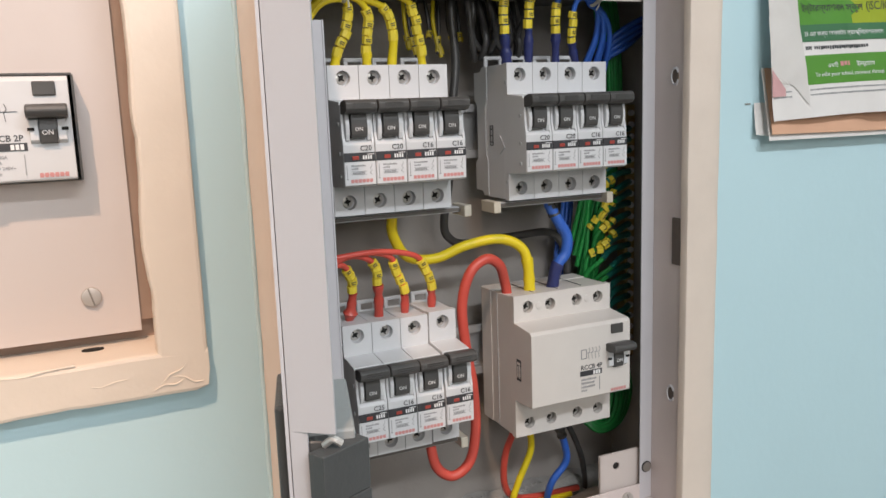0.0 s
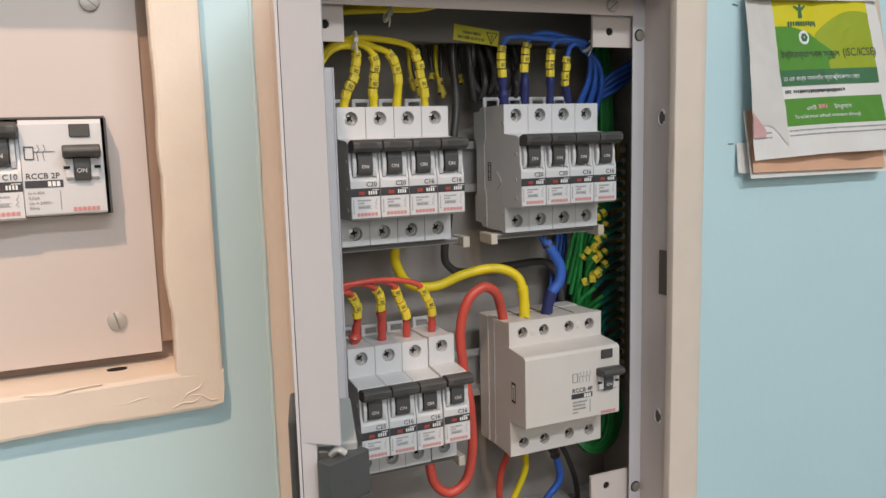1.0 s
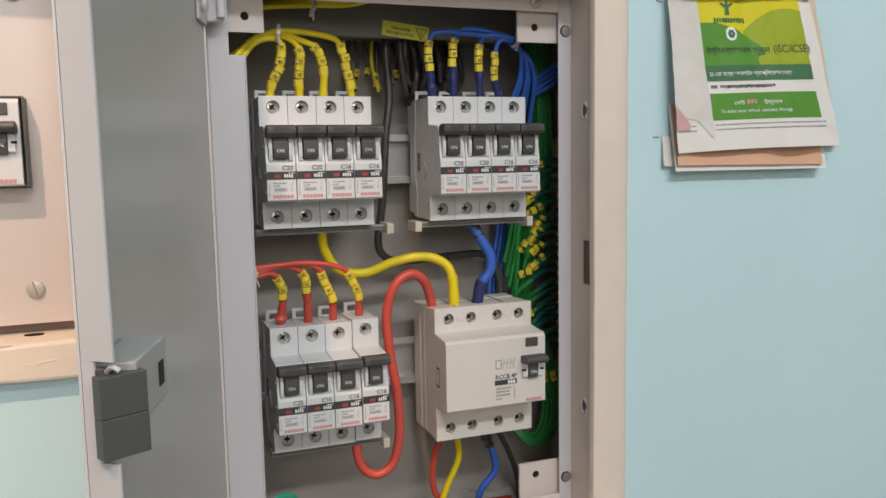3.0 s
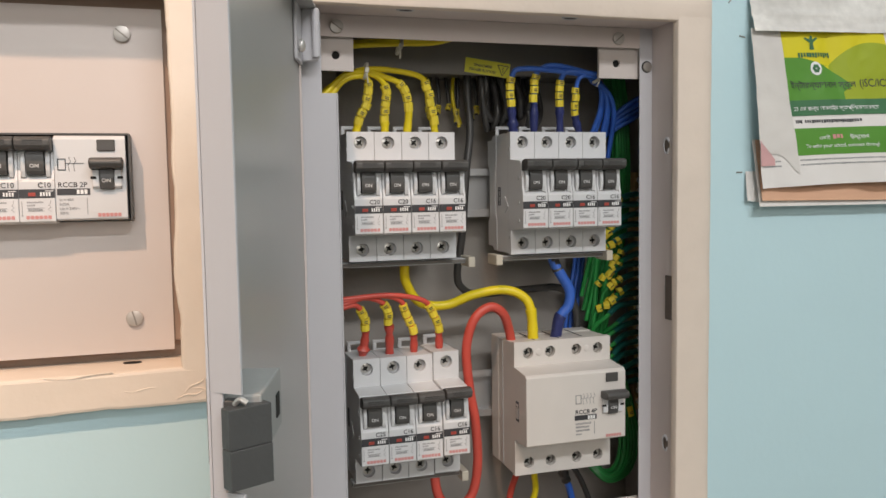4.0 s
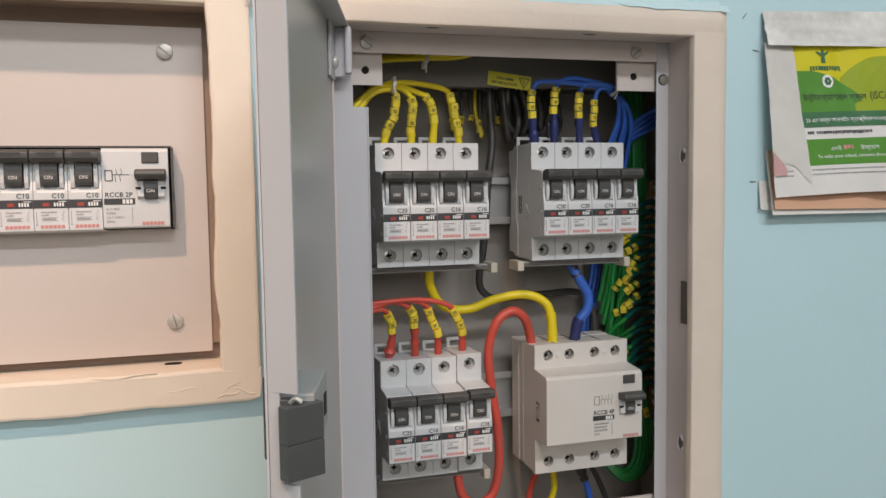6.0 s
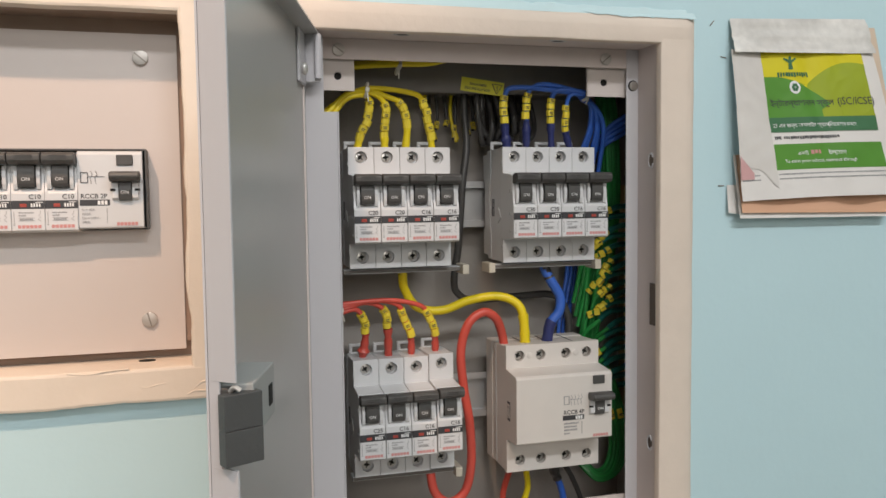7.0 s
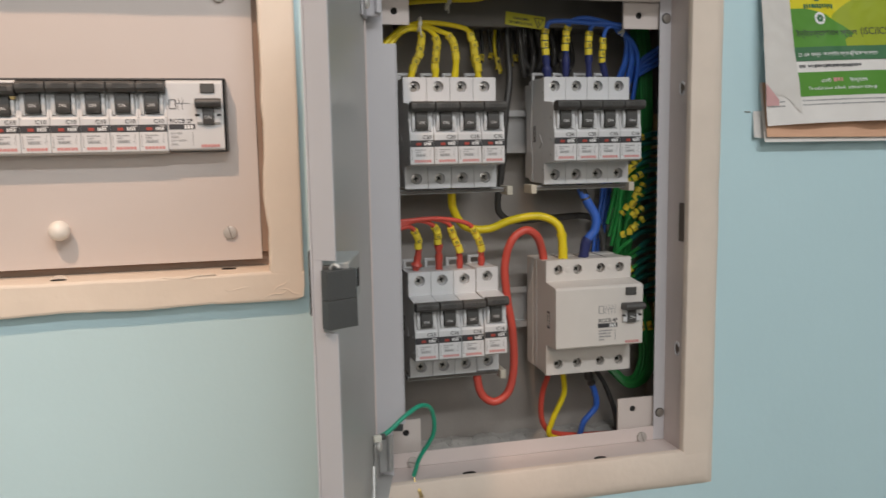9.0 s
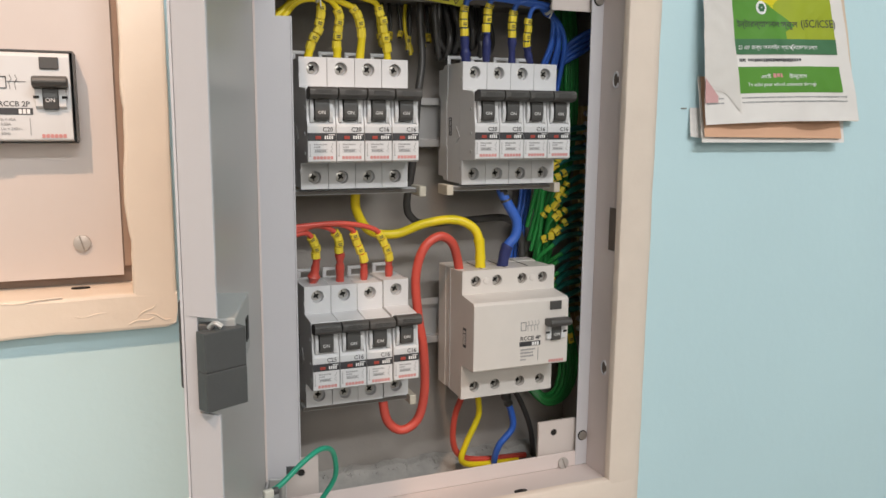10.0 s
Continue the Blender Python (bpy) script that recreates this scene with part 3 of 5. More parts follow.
# ---- rails, duct, busbars ----
for z, x0, x1 in ((1.5665, -0.128, 0.094), (1.4180, -0.128, 0.094)):
    rail = thing("din_rail", pose(0, 0, z), "zinc-plated steel mounting rail across the back plate", "rail", "mounting rails")
    bm = bmesh.new()
    prism(bm, [(0.0860, 0.0175), (0.0870, 0.0175), (0.0870, 0.0135), (0.0935, 0.0135), (0.0935, -0.0135), (0.0870, -0.0135), (0.0870, -0.0175), (0.0860, -0.0175),
               (0.0860, -0.0125), (0.0925, -0.0125), (0.0925, 0.0125), (0.0860, 0.0125)], x0, x1)
    part("profile", bm, RAIL, rail)
    for x in (x0 + 0.02, -0.012, x1 - 0.02):
        part("standoff", box(bmesh.new(), x - 0.006, x + 0.006, 0.0936, SY - 0.0002, -0.010, 0.010), RAIL, rail)
duct = thing("cable_duct", pose(0, 0, 0), "dark plastic cable duct across the top of the box", "cable duct")
part("channel", box(bmesh.new(), -0.100, 0.092, 0.068, SY - 0.0005, 1.6500, 1.6870, 0.0008, 1), DUCT, duct)
part("cover", box(bmesh.new(), -0.101, 0.093, 0.0640, 0.0675, 1.6480, 1.6880, 0.0008, 1), DUCT, duct)
sign = thing("warning_label", pose(-0.0022, 0.0636, 1.6530, 0, 7, 0), "yellow upside-down warning sticker on the cable duct", "label")
part("sticker", box(bmesh.new(), -0.0165, 0.0165, -0.0002, 0.0002, -0.0050, 0.0050), WARNING, sign)
for k, words in enumerate(("ISOLATE BEFORE", "REMOVING")):
    ob = part("lettering", lettering(words, 0.0026, DARKINK), None, sign, m=pose(0.0060 - 0.003 * k, -0.0004, -0.0015 + 0.0032 * k, 0, 180, 0))
bm = bmesh.new()
tri = [Vector((0.0072, -0.0004, 0.0030)), Vector((0.0152, -0.0004, 0.0030)), Vector((0.0112, -0.0004, -0.0040))]
for a, b in zip(tri, tri[1:] + tri[:1]):
    tube(bm, [a, b], 0.0003, 4)
tube(bm, [Vector((0.0116, -0.0004, 0.0018)), Vector((0.0106, -0.0004, 0.0002)), Vector((0.0117, -0.0004, 0.0002)), Vector((0.0110, -0.0004, -0.0018))], 0.0003, 4)
part("symbol", bm, DARKINK, sign)


def busbar(x0, x1, z, y, caps):
    ob = thing("busbar", pose(0, y, z), "grey comb busbar under a row of breakers, with ivory end caps", "busbar", "comb busbars")
    part("bar", box(bmesh.new(), x0, x1, 0.0040, 0.014, -0.0012, 0.0022, 0.0004, 1), GREYED, ob)
    part("strip_edge", box(bmesh.new(), x0, x1, 0.0032, 0.0040, -0.0004, 0.0016), DUCT, ob)
    for x in caps:
        part("end_cap", box(bmesh.new(), x - 0.0024, x + 0.0024, -0.0030, 0.0145, -0.0034, 0.0036, 0.0006, 2), IVORY, ob)


busbar(-0.1100, -0.0255, 1.5205, 0.044, (-0.0232,))
busbar(-0.0030, 0.0775, 1.5210, 0.042, (-0.0040, 0.0792))
busbar(-0.1060, -0.0310, 1.3730, 0.046, (-0.0292,))


# ---- breakers ----
def arc(cy, cz, r, a0, a1, n):
    return [(cy + r * math.cos(radians(a0 + (a1 - a0) * k / n)), cz + r * math.sin(radians(a0 + (a1 - a0) * k / n))) for k in range(n + 1)]


store = {}


def shared(key, make, mat, smooth=False):
    if key not in store:
        store[key] = finish(key, make(), mat, smooth)
    return store[key]


def terminal_screw_mesh():
    bm = bmesh.new()
    cylinder(bm, (0, 0, 0), "y", 0.0034, 0.0016, 18, bevel=0.0005)
    return bm


def cross_mesh():
    bm = bmesh.new()
    box(bm, -0.0024, 0.0024, -0.0010, -0.0007, -0.0004, 0.0004)
    box(bm, -0.0006, 0.0006, -0.00102, -0.0007, -0.0020, 0.0020)
    box(bm, -0.0011, 0.0011, -0.00104, -0.0007, -0.0011, 0.0011, 0.0003, 1)
    return bm


def add_terminal(ob, x, z, turn, dark=False):
    """A cross-head screw sunk in its hole."""
    s = part("terminal_screw", shared("terminal_screw", terminal_screw_mesh, SCREW, True), None, ob, m=pose(x - 0.0004, 0.0036 if not dark else 0.0042, z + 0.0002, 0.12 * (turn % 40) - 2, turn, 0.15 * (turn % 50) - 4))
    part("cross_slot", shared("cross_slot", cross_mesh, HOLE), None, s)


W2, HZ = 0.00885, 0.0415


def breaker_body():
    """The rear case of one module."""
    return prism(bmesh.new(), [(0.0047, HZ - 0.0006), (0.0047, -HZ + 0.0006), (0.0270, -HZ + 0.0006), (0.0270, HZ - 0.0006)], -W2, W2, 0.0004)


def rear_case_mesh():
    return prism(bmesh.new(), [(0.0272, -HZ + 0.0010), (0.0330, -HZ + 0.0010), (0.0350, -HZ + 0.004), (0.0440, -HZ + 0.004), (0.0440, -0.020), (0.0400, -0.017), (0.0400, 0.017), (0.0440, 0.020),
                               (0.0440, HZ - 0.004), (0.0350, HZ - 0.004), (0.0330, HZ - 0.0010), (0.0272, HZ - 0.0010)], -W2, W2, 0.0003)


def terminal_block(z0, z1, cz):
    """The front of a terminal: a panel with the screw's hole, and its sides."""
    bm = bmesh.new()
    ring_plate(bm, -W2, W2, z0, z1, 0.0, cz, 0.0042, 0.0, 0.0045)
    for a, b in (((-W2, z0), (-W2, z1)), ((W2, z0), (W2, z1)), ((-W2, z0), (W2, z0)), ((-W2, z1), (W2, z1))):
        bm.faces.new([bm.verts.new(v) for v in ((a[0], 0.0, a[1]), (b[0], 0.0, b[1]), (b[0], 0.0046, b[1]), (a[0], 0.0046, a[1]))])
    bmesh.ops.remove_doubles(bm, verts=bm.verts, dist=1e-6)
    return bm


def nose_mesh():
    return prism(bmesh.new(), [(-0.0215, -0.0010), (-0.0218, -0.0225), (-0.0200, -0.0235), (0.0050, -0.0250), (0.0050, 0.0235), (-0.0178, 0.0215), (-0.0184, 0.0030)], -W2, W2, 0.0004)


def wall_mesh():
    return prism(bmesh.new(), [(-0.0130, 0.0220), (-0.0130, -0.0006), (-0.0216, -0.0006), (-0.0200, 0.0050), (-0.0192, 0.0200)], -0.0007, 0.0007)


def cheek_mesh():
    return prism(bmesh.new(), [(-0.0140, 0.0205), (-0.0140, 0.0005), (-0.0212, 0.0012), (-0.0224, 0.0045), (-0.0226, 0.0095), (-0.0214, 0.0150), (-0.0190, 0.0180)], -0.0011, 0.0011, 0.0003)


def clip_mesh():
    bm = bmesh.new()
    for x0, x1, z0, z1 in ((-0.0066, -0.0040, HZ - 0.006, HZ + 0.0040), (0.0040, 0.0066, HZ - 0.006, HZ + 0.0040), (-0.0066, 0.0066, HZ + 0.0036, HZ + 0.0060), (-0.0066, 0.0066, HZ - 0.006, HZ - 0.0004)):
        box(bm, x0, x1, 0.0328, 0.0350, z0, z1, 0.0006, 2)
    return bm


def toggle_mesh():
    bm = bmesh.new()
    prism(bm, [(-0.0205, 0.0165), (-0.0232, 0.0158), (-0.0238, 0.0120), (-0.0240, 0.0080), (-0.0236, 0.0046), (-0.0226, 0.0026), (-0.0150, 0.0022), (-0.0150, 0.0165)], -0.0043, 0.0043, 0.0003)
    prism(bm, [(-0.0190, 0.0150), (-0.0190, 0.0212), (-0.0240, 0.0226), (-0.0276, 0.0224), (-0.0296, 0.0208), (-0.0296, 0.0176), (-0.0276, 0.0158), (-0.0240, 0.0150)], -0.0087, 0.0087, 0.0006)
    for k in range(3):
        box(bm, -0.0048, 0.0048, -0.0300, -0.0292, 0.0178 + 0.0012 * k, 0.0184 + 0.0012 * k)
    return bm


def side_print_mesh():
    """The stamped mark on a module's flank: a tall frame with three strokes."""
    bm = bmesh.new()
    y, x = 0.0190, -W2 - 0.0001
    for a, b in (((y, 0.004), (y + 0.0036, 0.004)), ((y + 0.0036, 0.004), (y + 0.0036, -0.008)), ((y + 0.0036, -0.008), (y, -0.008)), ((y, -0.008), (y, 0.004)),
                 ((y + 0.0008, 0.002), (y + 0.0030, 0.002)), ((y + 0.0008, -0.002), (y + 0.0030, -0.002)), ((y + 0.0008, -0.006), (y + 0.0030, -0.006))):
        tube(bm, [Vector((x, *a)), Vector((x, *b))], 0.0004, 4)
    return bm


def flank_mesh():
    """Moulded ribs on a module's flank."""
    bm = bmesh.new()
    x = -W2 - 0.0001
    for way in (((0.0262, -0.040), (0.0262, -0.018), (0.0285, -0.014), (0.0285, 0.016), (0.0262, 0.020), (0.0262, 0.040)),
                ((0.010, -0.002), (0.004, -0.009), (0.010, -0.013))):
        tube(bm, [Vector((x, *q)) for q in way], 0.0005, 5)
    for q in ((-0.0150, -0.006), (-0.0150, 0.010), (-0.0150, -0.018), (0.0020, -0.030), (0.0020, 0.030)):
        cylinder(bm, (x, *q), "x", 0.0012, 0.0006, 10)
    return bm


def print_mesh(kind):
    bm = bmesh.new()
    y = -0.0221
    if kind == "band":
        box(bm, -W2 + 0.0001, W2 - 0.0001, y, y + 0.0006, -0.0099, -0.0052)
    elif kind == "flag":
        box(bm, -0.0042, -0.0006, y - 0.0003, y + 0.0002, -0.0090, -0.0070, 0.0002, 1)
    elif kind == "mark":
        bars(bm, 0.0016, -0.0089, 0.0056, 0.0021, 4, y - 0.0002, 0.62, 3)
        box(bm, 0.0040, 0.0080, y - 0.0003, y, -0.0064, -0.0060)
    elif kind == "label":
        box(bm, -W2 + 0.0003, W2 - 0.0003, y, y + 0.0005, -0.0223, -0.0101)
    elif kind == "lines":
        bars(bm, -0.0050, -0.0126, 0.0082, 0.0009, 9, y - 0.0001, 0.7, 5)
        bars(bm, -0.0050, -0.0142, 0.0040, 0.0009, 4, y - 0.0001, 0.7, 6)
        for z in (-0.0152, -0.0168):
            box(bm, -0.0050, 0.0034, y - 0.0002, y, z - 0.00012, z + 0.00012)
        bars(bm, -0.0044, -0.0165, 0.0070, 0.0009, 7, y - 0.0001, 0.75, 7)
        box(bm, -0.0076, -0.0073, y - 0.0002, y, -0.0185, -0.0116)
        box(bm, -0.0079, -0.0070, y - 0.0002, y, -0.0195, -0.0188)
        tube(bm, [Vector((0.0066, y, -0.0112)), Vector((0.0064, y, -0.0126)), Vector((0.0055, y, -0.0138)), Vector((0.0066, y, -0.0148)), Vector((0.0052, y, -0.0160)), Vector((0.0066, y, -0.0172))], 0.0002, 4)
    elif kind == "brand":
        bm.free()
        bm = name_strip(-0.0056, -0.0212, 0.0128, 0.0019, 6, y - 0.0002)
    return bm


def breaker(x, y, z, rating, words, group, turn, lean=0.0, yaw=0.0):
    ob = thing("circuit_breaker", pose(x, y, z, lean, 0, yaw), words, "circuit breaker", group)
    part("body", shared("breaker_body", breaker_body, PLASTIC), None, ob)
    part("rear_case", shared("rear_case", rear_case_mesh, PALEGREY), None, ob, "pale grey rear case")
    part("upper_terminal", shared("upper_terminal", lambda: terminal_block(0.0225, HZ, 0.0345), PLASTIC), None, ob)
    part("lower_terminal", shared("lower_terminal", lambda: terminal_block(-HZ, -0.0235, -0.0340), PLASTIC), None, ob)
    nose = part("nose", shared("nose", nose_mesh, PLASTIC), None, ob)
    for s in (-1, 1):
        part("recess_wall", shared("recess_wall", wall_mesh, PLASTIC), None, nose, m=pose(s * (W2 - 0.0008), 0, 0))
        part("cheek", shared("cheek", cheek_mesh, PLASTIC), None, nose, m=pose(s * 0.0060, 0, 0))
    part("rail_clip", shared("rail_clip", clip_mesh, PLASTIC), None, ob)
    t = part("toggle", shared("toggle", toggle_mesh, BLACK), None, ob, "black toggle switched on")
    part("lettering", lettering("ON", 0.0029, INKWHITE, 0.0), None, t, m=pose(-0.0026, -0.0242, 0.0062))
    for name, kind, mat in (("print_band", "band", BAND), ("indicator_flag", "flag", FLAG), ("maker_mark", "mark", WHITEINK), ("label", "label", STICKER),
                            ("small_print", "lines", INK), ("maker_name", "brand", REDINK), ("side_mark", "side", BAND)):
        part(name, shared("print_" + kind, side_print_mesh if kind == "side" else (lambda k=kind: print_mesh(k)), mat), None, ob)
    part("flank_ribs", shared("flank_ribs", flank_mesh, GREYED), None, ob)
    part("rating", lettering(rating, 0.0039, DARKINK, 0.006), None, ob, m=pose(0.0004, -0.0219, -0.0043))
    add_terminal(ob, 0, 0.0345, turn)
    add_terminal(ob, 0, -0.0340, turn + 40)
    return ob


rnd = random.Random(11)
TONE = "white plastic circuit breaker rated %s, toggle on, on the rail"
for k, rating in enumerate(("C20", "C20", "C16", "C16")):
    breaker(-0.0975 + 0.01805 * k, 0.0405, 1.5655, rating, TONE % rating, "upper breakers fed by yellow wires", rnd.uniform(0, 90))
    breaker(0.0135 + 0.01800 * k, 0.0400, 1.5660, rating, TONE % rating, "upper breakers fed by blue wires", rnd.uniform(0, 90))
for k, rating in enumerate(("C25", "C16", "C16", "C16")):
    last = k == 3
    breaker(-0.0960 + 0.01805 * k, 0.0445 - (0.0014 if last else 0), 1.4180 + (0.0014 if last else 0), rating,
            ("white plastic breaker rated C16, standing slightly proud of its row" if last else TONE % rating), "lower breakers fed by red wires", rnd.uniform(0, 90))
for k in range(10):
    side_breaker = breaker(-0.4402 + 0.01780 * k, 0.0285, 1.5785, "C10", "white plastic breaker rated C10 showing through the cover plate", "breakers of the side board", rnd.uniform(0, 90))
    if k in (3, 4):
        # two toggles sit lower; white strips paint the gap highlight, brass strips beside
        for child in side_breaker.children:
            if child.name.startswith("toggle"):
                child.matrix_local = pose(0, 0.0004, -0.0013 - 0.0004 * (k - 3))
        part("gap_highlight", box(bmesh.new(), -0.0086, 0.0086, -0.0218, -0.0190, 0.0214, 0.0232, 0.0003, 1), WHITEINK, side_breaker, "white strip painting the highlight in the gap above the toggle")
        for sx in (-0.0066, 0.0066):
            part("brass_strip", box(bmesh.new(), sx - 0.0016, sx + 0.0016, -0.0232, -0.0215, 0.0112, 0.0140, 0.0003, 1), BRASS, side_breaker, "brass strip beside the toggle")


def rccb(x0, width, y, z, half, nose0, nose1, words, poles, case):
    """A residual current breaker: wide plain nose with a test button and a toggle at the right."""
    ob = thing("residual_current_breaker", pose(x0, y, z), words, "circuit breaker")
    bm = bmesh.new()
    prism(bm, [(0.0045, half - 0.0006), (0.0045, -half + 0.0006), (0.0440, -half + 0.002), (0.0440, half - 0.002)], 0, width, 0.0005)
    step = width / poles
    part("body", bm, case, ob)
    for zz, z0, z1, cz in ((1, nose1 - 0.001, half, half - 0.0080), (-1, -half, nose0 + 0.001, -half + 0.0085)):
        bm = bmesh.new()
        for k in range(poles):
            a, b = k * step, (k + 1) * step
            cx = (a + b) / 2 + (0.0012 if k % 2 == 0 else -0.0006)
            ring_plate(bm, a, b, z0, z1, cx, cz, 0.0039, 0.0, 0.0045)
        for a, b in (((0, z0), (0, z1)), ((width, z0), (width, z1)), ((0, z0), (width, z0)), ((0, z1), (width, z1))):
            bm.faces.new([bm.verts.new(v) for v in ((a[0], 0.0, a[1]), (b[0], 0.0, b[1]), (b[0], 0.0046, b[1]), (a[0], 0.0046, a[1]))])
        bmesh.ops.remove_doubles(bm, verts=bm.verts, dist=1e-6)
        part("upper_terminal" if zz > 0 else "lower_terminal", bm, case, ob)
    bm = bmesh.new()
    prism(bm, [(-0.0215, nose0 + 0.0008), (-0.0205, nose0), (0.0050, nose0 - 0.0012), (0.0050, nose1 + 0.0030), (-0.0195, nose1 + 0.0006), (-0.0215, nose1 - 0.0012)], -0.0002, width + 0.0002, 0.0004)
    part("nose", bm, case, ob)
    for k in range(poles):
        cx = (k + 0.5) * step + (0.0012 if k % 2 == 0 else -0.0006)
        add_terminal(ob, cx, half - 0.0080, 20 + 31 * k)
        add_terminal(ob, cx, -half + 0.0085, 50 + 23 * k, True)
    if poles == 4:
        for cx in (step, 3 * step):
            part("screw_plug", cylinder(bmesh.new(), (cx, 0.0, half - 0.0080), "y", 0.0024, 0.0008, 16, bevel=0.0003), case, ob, smooth=True)
        for k in range(1, 4):
            part("seam", box(bmesh.new(), k * step - 0.0002, k * step + 0.0002, 0.004, 0.036, half - 0.0007, half - 0.0004), HOLE, ob)
    mid = (nose0 + nose1) / 2
    tx = width - (0.0105 if poles == 4 else 0.0096)
    part("test_button", box(bmesh.new(), tx - 0.0046, tx + 0.0046, -0.0226, -0.0214, nose1 - 0.0078, nose1 - 0.0016, 0.0004, 1), BLACK, ob)
    bm = bmesh.new()
    prism(bm, [(-0.0205, mid + 0.0050), (-0.0205, mid + 0.0100), (-0.0265, mid + 0.0112), (-0.0310, mid + 0.0104), (-0.0320, mid + 0.0080), (-0.0300, mid + 0.0056), (-0.0250, mid + 0.0050)], tx - 0.0082, tx + 0.0086, 0.0008)
    prism(bm, [(-0.0210, mid + 0.0060), (-0.0245, mid + 0.0050), (-0.0252, mid), (-0.0240, mid - 0.0058), (-0.0210, mid - 0.0062)], tx - 0.0036, tx + 0.0036, 0.0003)
    t = part("toggle", bm, BLACK, ob, "black toggle switched on")
    part("lettering", lettering("ON", 0.0030, INKWHITE, 0.0), None, t, m=pose(tx - 0.0026, -0.0254, mid - 0.0022))
    for s in (-1, 1):
        bm = bmesh.new()
        prism(bm, [(-0.0205, mid + 0.0055), (-0.0238, mid + 0.0045), (-0.0240, mid - 0.0045), (-0.0205, mid - 0.0066)], tx + s * 0.0056 - 0.0018, tx + s * 0.0056 + 0.0018, 0.0003)
        part("toggle_guard", bm, PLASTIC, ob)
        part("guard_notch", box(bmesh.new(), tx + s * 0.0068 - 0.0014, tx + s * 0.0068 + 0.0014, -0.0243, -0.0236, mid - 0.0004, mid + 0.0010), HOLE, ob)
    y = -0.0217
    px = width - 0.0385 if poles == 4 else 0.0006
    part("type_name", lettering("RCCB %dP" % poles, 0.0042 if poles == 4 else 0.0038, DARKINK), None, ob, m=pose(px + 0.0005, y + 0.0001, mid - 0.0046))
    part("print_band", box(bmesh.new(), px, px + 0.0165, y - 0.0001, y + 0.0003, mid - 0.0088, mid - 0.0054), BAND, ob)
    part("maker_mark", bars(bmesh.new(), px + 0.0098, mid - 0.0084, 0.0058, 0.0024, 3, y - 0.0002, 0.75, 3), WHITEINK, ob)
    for k, words in enumerate(("In = 40A", "0.03A", "Un = 240V~", "50Hz") if poles == 2 else ()):
        part("small_print", lettering(words, 0.0020, INK), None, ob, m=pose(px + 0.0010, y, mid - 0.0120 - 0.0024 * k))
    if poles == 4:
        for k, w in enumerate((0.0115, 0.0100, 0.0105, 0.0045)):
            part("small_print", bars(bmesh.new(), px + 0.0010, mid - 0.0118 - 0.0024 * k, w, 0.0013, int(w / 0.0012), y, 0.7, 20 + k), INK, ob)
    bm = bmesh.new()
    tube(bm, [Vector((px + 0.0148, y, mid - 0.0105)), Vector((px + 0.0148, y, mid - 0.0195))], 0.00022, 4)
    part("small_print", bm, INK, ob)
    part("maker_name", name_strip(width - 0.0150, nose0 + 0.0016, 0.0122, 0.0020, 6, y - 0.0001), REDINK, ob)
    # wiring diagram
    bm = bmesh.new()
    dx, dz = (px + 0.0010, mid + (0.0085 if poles == 4 else 0.0105))
    path = [(0, 0), (0.0038, 0), (0.0038, -0.0058), (0, -0.0058), (0, 0)]
    for a, b in zip(path, path[1:]):
        tube(bm, [Vector((dx + a[0], y, dz + a[1])), Vector((dx + b[0], y, dz + b[1]))], 0.00030, 4)
    for k in range(4 if poles == 4 else 2):
        cx = dx + 0.0056 + 0.0026 * k
        tube(bm, [Vector((cx, y, dz + 0.0010)), Vector((cx + 0.0008, y, dz - 0.0012)), Vector((cx - 0.0004, y, dz - 0.0030)), Vector((cx, y, dz - 0.0066))], 0.00018, 4)
    tube(bm, [Vector((dx + 0.0038, y, dz - 0.0024)), Vector((dx + 0.0130, y, dz - 0.0024))], 0.00018, 4)
    part("wiring_diagram", bm, DARKINK if poles == 2 else INK, ob)
    if poles == 4:
        bm = bmesh.new()
        x = -0.0003
        box(bm, x - 0.0001, x + 0.0001, -0.0085, -0.0030, mid - 0.0100, mid + 0.0040, 0.00005, 1)
        side = part("side_mark", bm, BAND, ob)
        for y0, y1, z0, z1 in ((-0.0075, -0.0040, 0.0005, 0.0022), (-0.0075, -0.0064, -0.0080, 0.0), (-0.0052, -0.0040, -0.0080, -0.0004)):
            part("side_mark_light", box(bmesh.new(), x - 0.0003, x, y0, y1, mid + z0, mid + z1), case, side)
        part("side_seam", box(bmesh.new(), -0.0004, 0.0001, 0.0215, 0.0220, -half + 0.002, half - 0.002), GREYED, ob)
        part("rear_half", box(bmesh.new(), -0.0004, width + 0.0004, 0.0300, 0.0442, -half + 0.001, half - 0.001, 0.0006, 1), case, ob)
    return ob


rccb(0.0062, 0.0735, 0.0400, 1.4168, 0.0470, -0.0205, 0.0275, "four-pole residual current breaker in aged cream plastic on the rail", 4, AGED)
rccb(-0.2708, 0.0356, 0.0285, 1.5785, 0.0415, -0.0222, 0.0228, "two-pole residual current breaker at the end of the side board", 2, PLASTIC)

